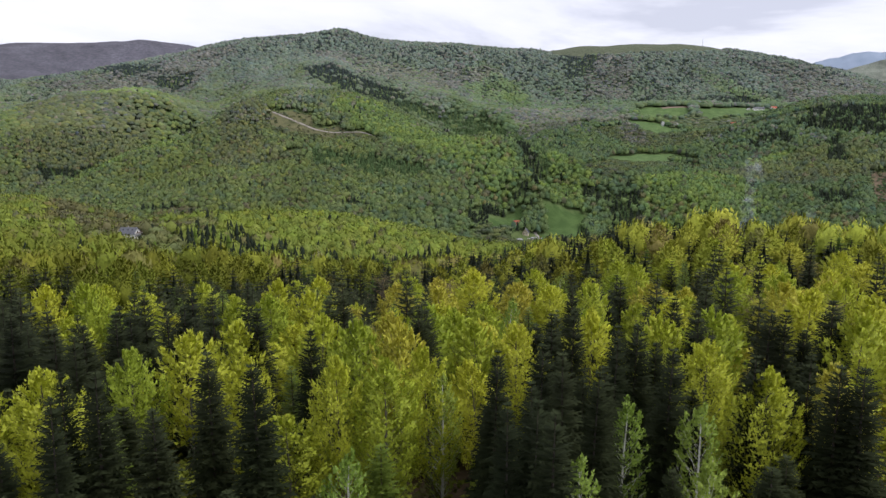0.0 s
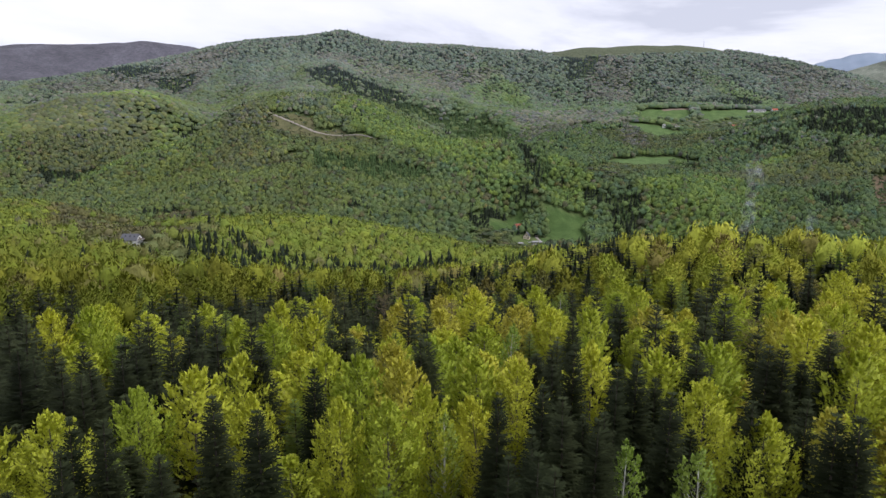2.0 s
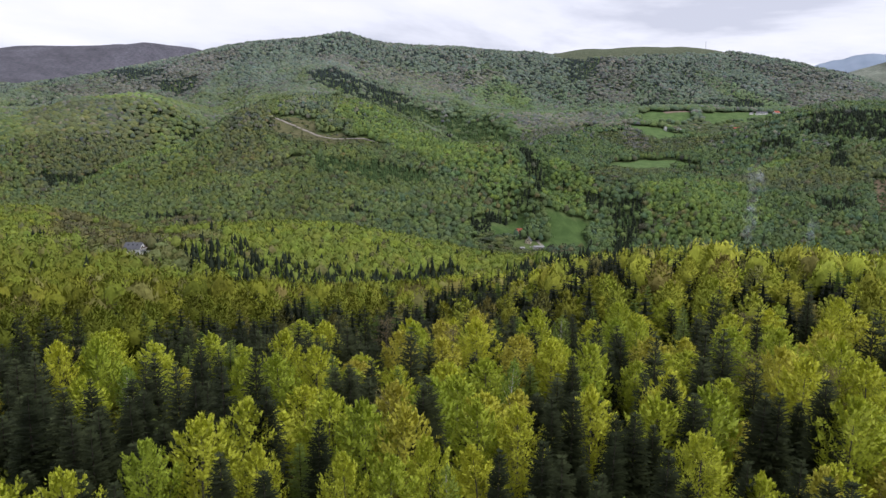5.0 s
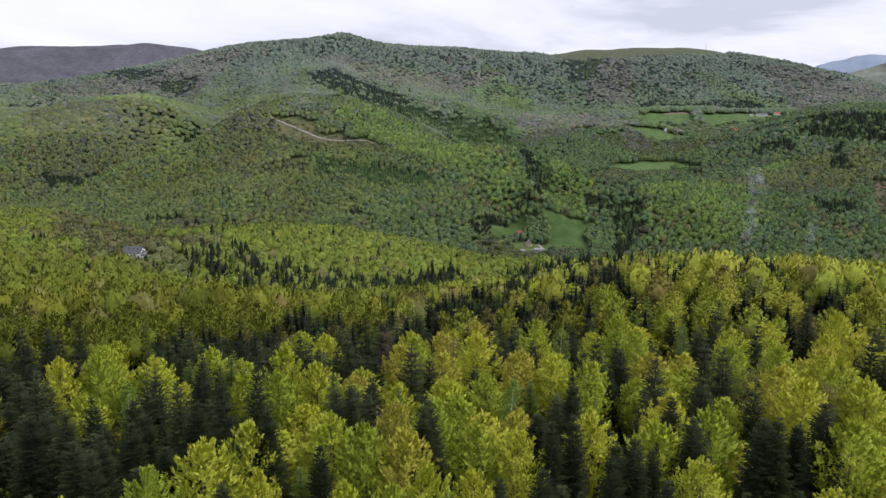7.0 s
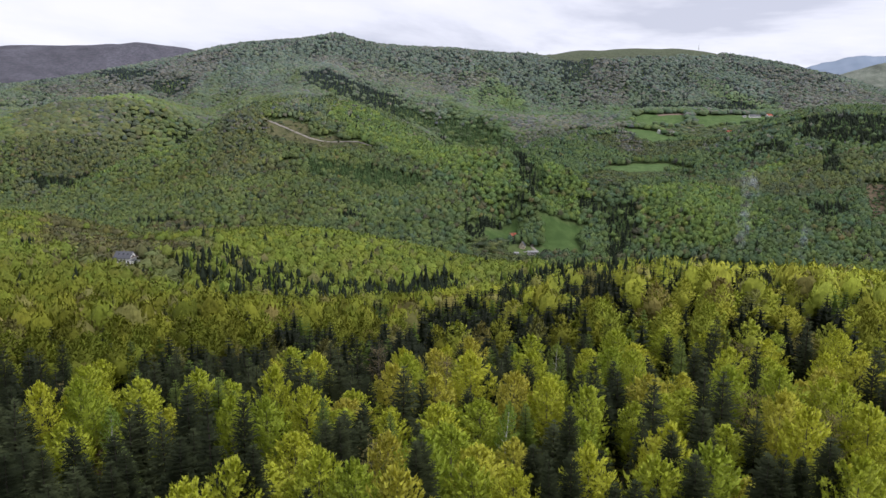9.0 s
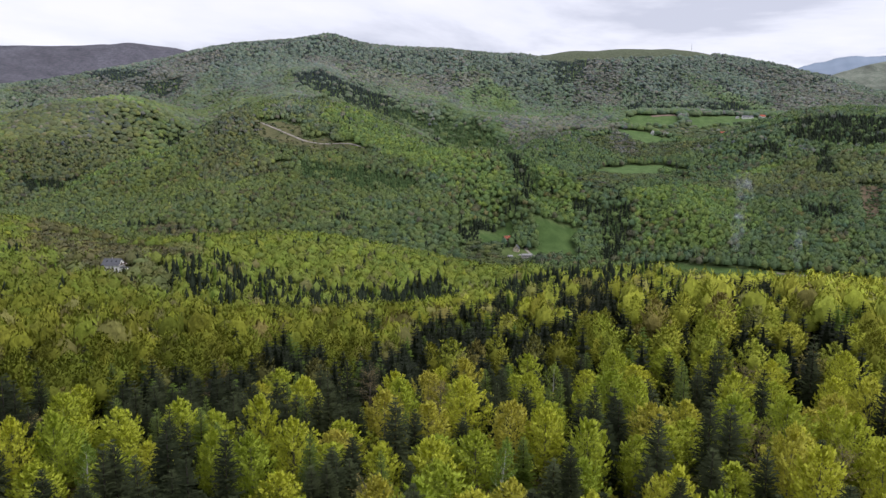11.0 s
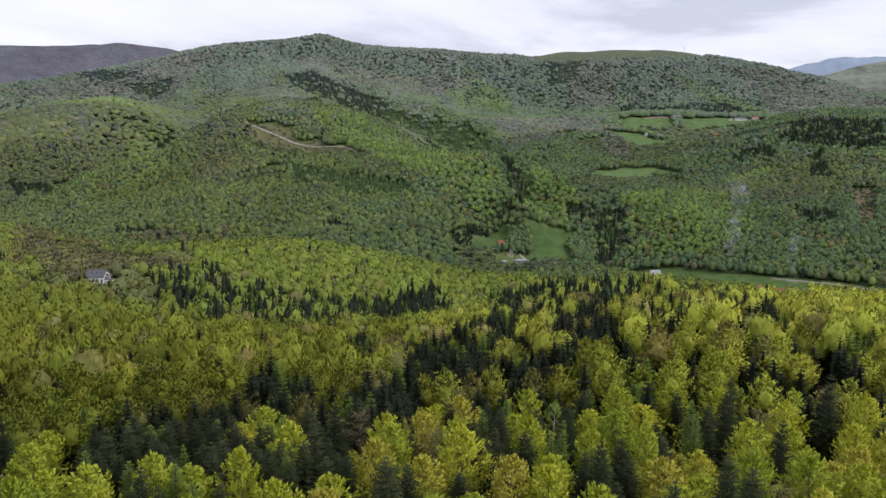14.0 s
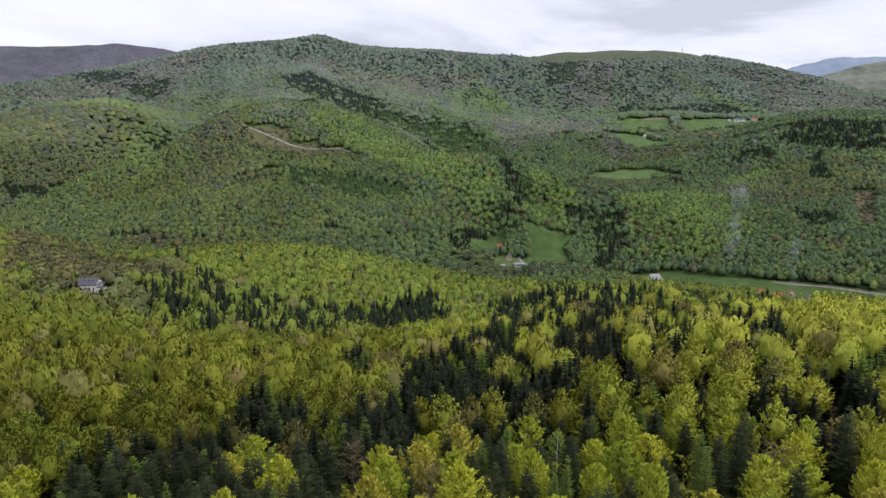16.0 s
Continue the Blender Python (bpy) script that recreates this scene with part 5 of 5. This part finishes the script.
def house(name, label, x, y, turn, length, width, eaves, rise, wall, roof, storeys=1, chimneys=1, skylights=0, annex=None, sink=0.0, balcony=False):
    root = new(name)
    root.matrix_basis = pose(x, y, float(ground(x, y)[0]) - sink, 0, 0, turn)
    bm_part("wall", gabled(length, width, eaves, rise), wall, root)
    for side in (-1, 1):
        pitch = bm_part("roof", slope_slab(length, width, eaves, rise, side), roof, root)
        for k in range(skylights):
            t = 0.45
            bm = box(-0.45, 0.45, -0.6, 0.6, -0.05, 0.12)
            ob = bm_part("skylight", bm, M_PANE, pitch)
            ang = math.atan2(rise, width / 2)
            ob.matrix_basis = pose((k - (skylights - 1) / 2) * length / (skylights + 0.6), side * width / 2 * t, eaves + rise * (1 - t) + 0.34, -side * math.degrees(ang), 0, 0)
    for k in range(chimneys):
        cx, cy = (k - 0.3) * length * 0.28, width * 0.08
        ch = bm_part("chimney", box(cx - 0.35, cx + 0.35, cy - 0.3, cy + 0.3, eaves + rise * 0.6, eaves + rise + 1.0, 0.02), M_GREY_WALL, root)
        bm_part("chimney_cap", box(cx - 0.45, cx + 0.45, cy - 0.4, cy + 0.4, eaves + rise + 1.0, eaves + rise + 1.12), M_SLATE, ch)
    rows = max(2, int(length // 2.8))
    for s in range(storeys):
        low = 1.0 + 2.8 * s
        if low + 1.5 > eaves:
            break
        for side in (-1, 1):
            for k in range(rows):
                window(root, side, (k + 0.5) / rows * length - length / 2, low, width / 2)
    for side in (-2, 2):
        for k in (-0.25, 0.25):
            for s in range(storeys):
                window(root, side, k * width, 1.0 + 2.8 * s, length / 2)
        if rise > 2.4:
            window(root, side, 0.0, eaves + 0.5, length / 2, 1.6, 1.2)
    door = bm_part("door", box(-0.5, 0.5, -width / 2 - 0.06, -width / 2 + 0.05, 0.0, 2.05, 0.01), M_TIMBER, root)
    bm_part("door_handle", box(0.34, 0.40, -width / 2 - 0.12, -width / 2 - 0.06, 1.0, 1.06), M_STEEL, door)
    if balcony:
        ba = bm_part("balcony", box(length / 2, length / 2 + 1.4, -width / 2, width / 2, eaves - 0.25, eaves), wall, root)
        bm_part("balcony_rail", box(length / 2 + 1.3, length / 2 + 1.38, -width / 2, width / 2, eaves, eaves + 0.95), M_TIMBER, ba)
    if annex:
        ax, ay, al, aw, ah = annex
        bm_part("annex", box(ax - al / 2, ax + al / 2, ay - aw / 2, ay + aw / 2, -1.0, ah, 0.03), wall, root)
        bm_part("annex_roof", box(ax - al / 2 - 0.3, ax + al / 2 + 0.3, ay - aw / 2 - 0.3, ay + aw / 2 + 0.3, ah, ah + 0.18, 0.02), roof, root)
    return tagged(root, label, "house")


house("house", "white two-storey house with dark grey pitched roof and skylights", -234, 496, -6, 12.5, 9, 4.6, 4.0, M_PLASTER, M_SLATE, 1, 1, 3, (9.2, -2, 6, 4, 2.6), -1.0, True)
house("house", "small white house with bright red tiled roof above a meadow", 109, 966, 8, 13, 9, 3.2, 5.0, M_PLASTER, M_RED_TILES, 1, 1)
house("house", "flat pale grey house block beside the valley lane", 127, 903, 3, 14, 9, 6.4, 1.2, M_GREY_WALL, M_TIN, 2, 2)
house("house", "timber chalet with cream walls and steep dark roof", 116, 930, 75, 10, 8, 3.4, 5.2, M_CREAM_WALL, M_SLATE, 1, 1)
house("shed", "small grey shed with tin roof beside the lane", 104, 900, 20, 6, 5, 2.6, 1.2, M_GREY_WALL, M_TIN, 1, 0)
house("house", "old whitewashed house with grey roof on the valley meadow", 289, 846, 12, 13, 10, 4.2, 4.6, M_PLASTER, M_TIN, 1, 1, 0, (9, -1, 5, 5, 2.4))
house("barn", "long low barn with dull red roof on the meadow", 250, 852, 5, 17, 6, 2.4, 1.8, M_TIMBER, M_RED_TILES, 1, 0)
house("house", "white house with steep bright red roof by the stream", 428, 782, 65, 12, 10, 4.4, 5.4, M_PLASTER, M_RED_TILES, 1, 1, balcony=True)
house("house", "white gabled house with dark timber trim by the stream", 446, 776, 70, 11, 9, 3.6, 5.0, M_PLASTER, M_SLATE, 1, 1)
house("house", "house with orange-red roof half hidden among trees", 392, 784, 35, 11, 9, 3.2, 5.0, M_CREAM_WALL, M_RED_TILES, 1, 1)
house("barn", "barn with red tiled roof half hidden among trees", 412, 782, 5, 15, 8, 3.0, 3.4, M_TIMBER, M_RED_TILES, 1, 0)
house("house", "small brick-red roofed hut beside dark spruces", 366, 800, 15, 8, 6, 2.8, 3.2, M_TIMBER, M_RED_TILES, 1, 0)
house("house", "white farmhouse with tin roof below the plateau fields", 556, 1706, 20, 15, 10, 5.0, 4.5, M_PLASTER, M_TIN, 1, 1)
house("barn", "dark timber barn beside the white farmhouse", 584, 1698, 10, 16, 9, 3.6, 3.6, M_TIMBER, M_TIN, 1, 0)
house("house", "old farmhouse with reddish-brown roof among bare trees", 699, 1638, 15, 14, 9, 3.4, 4.2, M_TIMBER, M_RED_TILES, 1, 1)
house("house", "farmhouse with brown roof among fruit trees", 716, 1642, 70, 12, 8, 3.2, 4.0, M_GREY_WALL, M_RED_TILES, 1, 1)
house("house", "long white house on the plateau edge", 852, 1842, 4, 30, 10, 3.6, 4.0, M_PLASTER, M_SLATE, 1, 1)
house("house", "white house with brown roof on the plateau edge", 896, 1850, 12, 15, 10, 3.6, 4.4, M_PLASTER, M_RED_TILES, 1, 1)
house("shed", "white shed on the plateau edge", 826, 1846, 0, 8, 6, 3.0, 1.6, M_PLASTER, M_TIN, 1, 0)
house("house", "house with pale red roof on the far slope", 410, 1962, 10, 20, 10, 4.0, 4.6, M_CREAM_WALL, M_ORANGE_TILES, 1, 1)
house("house", "house with red roof beside the far slope farm", 378, 1958, 25, 14, 9, 3.6, 4.0, M_PLASTER, M_RED_TILES, 1, 1)
house("house", "red-roofed house on the wooded hilltop", 915, 1478, 30, 12, 9, 3.4, 4.4, M_GREY_WALL, M_RED_TILES, 1, 1)
house("barn", "pale flat-roofed barn on the lower hill meadow", 295, 1190, 6, 17, 8, 3.0, 1.6, M_CREAM_WALL, M_TIN, 1, 0)
house("house", "low house with orange tiled roof among birches", -258, 652, 12, 17, 9, 2.8, 2.8, M_CREAM_WALL, M_ORANGE_TILES, 1, 1)
house("house", "pale house with light roof among birches", -228, 648, -10, 13, 9, 3.2, 2.6, M_PLASTER, M_TIN, 1, 1)


def ribbon(name, label, category, pts, width, mat, lift=0.25, kind="structure"):
    """A lane, track or stream laid over the ground along a smooth line."""
    pts = np.array([pts[0]] + list(pts) + [pts[-1]], float)
    line = []
    for k in range(1, len(pts) - 2):
        a, b, c, d = pts[k - 1:k + 3]
        for t in np.linspace(0, 1, 14, endpoint=False):
            line.append(0.5 * (2 * b + (c - a) * t + (2 * a - 5 * b + 4 * c - d) * t * t + (3 * b - a - 3 * c + d) * t ** 3))
    line = np.array(line + [pts[-1]])
    d = np.gradient(line, axis=0)
    d /= np.linalg.norm(d, axis=1)[:, None] + 1e-9
    side = np.stack([-d[:, 1], d[:, 0]], -1)
    v = []
    for s in (-0.5, -0.2, 0.2, 0.5):
        w = width * s * (1 + 0.25 * value_noise(line[:, 0] / 9 + 50 * s, line[:, 1] / 9, 41))
        q = line + side * w[:, None]
        v.append(np.stack([q[:, 0], q[:, 1], ground(q[:, 0], q[:, 1]) + lift + (0.12 if abs(s) < 0.3 else -0.2)], -1))
    m = len(line)
    i = np.arange(m - 1)
    faces = np.concatenate([np.stack([r * m + i, r * m + i + 1, (r + 1) * m + i + 1, (r + 1) * m + i], -1) for r in range(3)])[:, ::-1]
    return tagged(new(name, raw_mesh(name, np.concatenate(v), faces, mat, None, True)), label, category, kind=kind)


ribbon("road_lane", "pale gravel lane bending past the valley houses", "road", [(146, 885), (143, 902), (138, 922), (131, 940), (134, 958), (133, 972)], 4.5, M_GRAVEL, 0.6)
ribbon("road_track", "pale dirt logging track across the hillside clearing", "road", [(-366, 1398), (-338, 1386), (-311, 1372), (-280, 1352), (-248, 1332), (-203, 1316), (-159, 1308), (-142, 1296), (-127, 1284)], 4.0, M_GRAVEL, 1.0)
ribbon("road_track", "brown earth track on the lower hillside", "road", [(-378, 1180), (-340, 1180), (-300, 1190), (-273, 1196)], 3.0, M_EARTH, 1.0)
ribbon("gravel_bank", "pale gravel bank along the stream", "bank", [(440, 846), (470, 834), (506, 820), (552, 800), (600, 780)], 5.0, M_SILT, 0.6)
ribbon("water_stream", "dark narrow stream along the wood edge", "stream", [(430, 858), (470, 845), (506, 831), (552, 810), (600, 790)], 3.0, M_WATER, 0.8)
ribbon("field_strip", "ploughed brown strip across the plateau fields", "field", [(600, 1878), (640, 1882), (680, 1880)], 22.0, M_EARTH, 0.5)


def lattice_mast(x, y, height):
    root = new("radio_mast")
    root.matrix_basis = pose(x, y, float(ground(x, y)[0]))
    foot, top = 2.6, 0.5
    corner = lambda k, h: np.array([math.cos(k * 2.0944), math.sin(k * 2.0944), 0]) * (foot + (top - foot) * h) + np.array([0, 0, h * height])
    for k in range(3):
        v, f = tube([corner(k, 0) - (0, 0, 1.0), corner(k, 0.5), corner(k, 1)], (0.30, 0.26, 0.2), 6)
        part("leg", raw_mesh("leg", v, f, M_STEEL), root)
    for j in range(9):
        for k in range(3):
            v, f = tube([corner(k, j / 9), corner((k + 1) % 3, (j + 1) / 9)], (0.12, 0.12), 4)
            part("brace", raw_mesh("brace", v, f, M_STEEL), root)
    v, f = tube([(0, 0, height - 0.5), (0, 0, height + 7)], (0.18, 0.08), 6)
    part("antenna", raw_mesh("antenna", v, f, M_STEEL), root)
    return tagged(root, "tall grey lattice radio mast on the grassy summit", "mast")


lattice_mast(1294, 3448, 40)
house("hut", "small pale hut beside the summit mast", 1322, 3440, 10, 16, 10, 5, 3, M_GREY_WALL, M_TIN, 1, 0)


def parked_car(x, y, turn):
    root = new("car")
    root.matrix_basis = pose(x, y, float(ground(x, y)[0]) + 0.3, 0, 0, turn)
    bm = box(-2.1, 2.1, -0.85, 0.85, 0.25, 0.85, 0.12)
    body = bm_part("body", bm, M_CAR, root)
    bm_part("cabin", box(-1.3, 0.8, -0.72, 0.72, 0.8, 1.42, 0.18), M_PANE, body)
    for wx in (-1.3, 1.3):
        for wy in (-0.8, 0.8):
            v, f = tube([(wx, wy - 0.1, 0.3), (wx, wy + 0.1, 0.3)], (0.32, 0.32), 12)
            part("wheel", raw_mesh("wheel", v, f, M_TIMBER), root)
    return tagged(root, "pale car parked beside the valley houses", "car", group="parked cars")


for cx, cy, ct in ((118, 914, 30), (123, 917, 35), (139, 898, 80), (160, 905, 10), (168, 899, 20), (177, 902, 5), (186, 893, 12), (299, 842, 15)):
    parked_car(cx, cy, ct)
house("shed", "low pale greenhouse shed in the valley garden", 163, 912, 15, 7, 4, 2.0, 1.0, M_PLASTER, M_TIN, 1, 0)
house("shed", "dark garden shed in the valley", 168, 884, 35, 7, 5, 2.4, 1.6, M_TIMBER, M_SLATE, 1, 0)
house("shed", "low white shed in the valley garden", 190, 903, 5, 8, 4, 2.0, 1.0, M_PLASTER, M_TIN, 1, 0)


def far_mountain():
    """The mountain behind the eastern hill, its haze painted in blue: a long ridge, closed on both sides."""
    xs = np.linspace(1900, 4600, 160)
    crest = 520 + 210 * np.exp(-((xs - 3500) / 900) ** 2) + 70 * np.exp(-((xs - 2780) / 330) ** 2) + 8 * value_noise(xs / 110, xs * 0, 51) + 4 * value_noise(xs / 40, xs * 0, 52)
    rows = [(4560, 0.0), (4680, 0.62), (4760, 0.9), (4800, 1.0), (4880, 0.85), (4960, 0.4)]
    v = np.concatenate([np.stack([xs, np.full(len(xs), yy), 200 + (crest - 200) * s + 10 * value_noise(xs / 90, xs * 0 + yy / 60, 53) * (0 < s < 1)], -1) for yy, s in rows])
    m, i = len(xs), np.arange(len(xs) - 1)
    f = np.concatenate([np.stack([r * m + i, r * m + i + 1, (r + 1) * m + i + 1, (r + 1) * m + i], -1) for r in range(len(rows) - 1)])
    mat = plain("haze_blue_wood", (0.20, 0.26, 0.34), (0.25, 0.31, 0.40), 0.01, 0.95, 0.1)
    tagged(new("backdrop_mountain", raw_mesh("backdrop_mountain", v, f, mat, None, True)), "wooded mountain on the horizon with haze painted in pale blue", "mountain", kind="structure")


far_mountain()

# thin wood smoke over the stream: loose, nearly clear wisps
M_SMOKE, n, l, p = material("thin_smoke")
wisp = noise_tex(n, l, 0.09, 5.0)
clear = ramp_of(n, l, wisp.outputs["Fac"], ((0.40, (0.0, 0.0, 0.0)), (0.75, (0.16, 0.16, 0.16))))
l.new(clear.outputs[0], p.inputs["Alpha"])
p.inputs["Base Color"].default_value, p.inputs["Roughness"].default_value = (0.62, 0.66, 0.74, 1), 1.0
p.inputs["Specular IOR Level"].default_value = 0.0


def smoke(label, x, y, low, high, lean, girth, count, seed):
    """A drifting column of long uneven wisps."""
    rs = np.random.default_rng(seed)
    bv, bf = BALL[2]
    fv, ff = [], []
    base = float(ground(x, y)[0])
    for k in range(count):
        t = (k + 0.5) / count
        c = np.array([x + lean * t + rs.normal() * girth * 0.25, y + rs.normal() * girth * 0.3, base + low + (high - low) * t])
        r = girth * (0.35 + 0.75 * t) * rs.uniform(0.6, 1.1)
        v = bv * (1 + 0.25 * np.sin(bv @ rs.normal(size=(3, 3)) * 3).sum(1, keepdims=True) / 2) * (r, r, (high - low) / count * 1.1)
        fv.append(v + c)
        ff.append(bf + k * len(bv))
    ob = new("smoke_plume", raw_mesh("smoke_plume", np.concatenate(fv), np.concatenate(ff), M_SMOKE, None, True))
    ob.visible_shadow = False
    return tagged(ob, label, "smoke", kind="stuff")


smoke("thin pale smoke drifting above the valley wood", 395, 872, 22, 118, 4, 13, 7, 81)
smoke("thin smoke rising beside the red-roofed house", 436, 800, 8, 70, 6, 5, 6, 82)
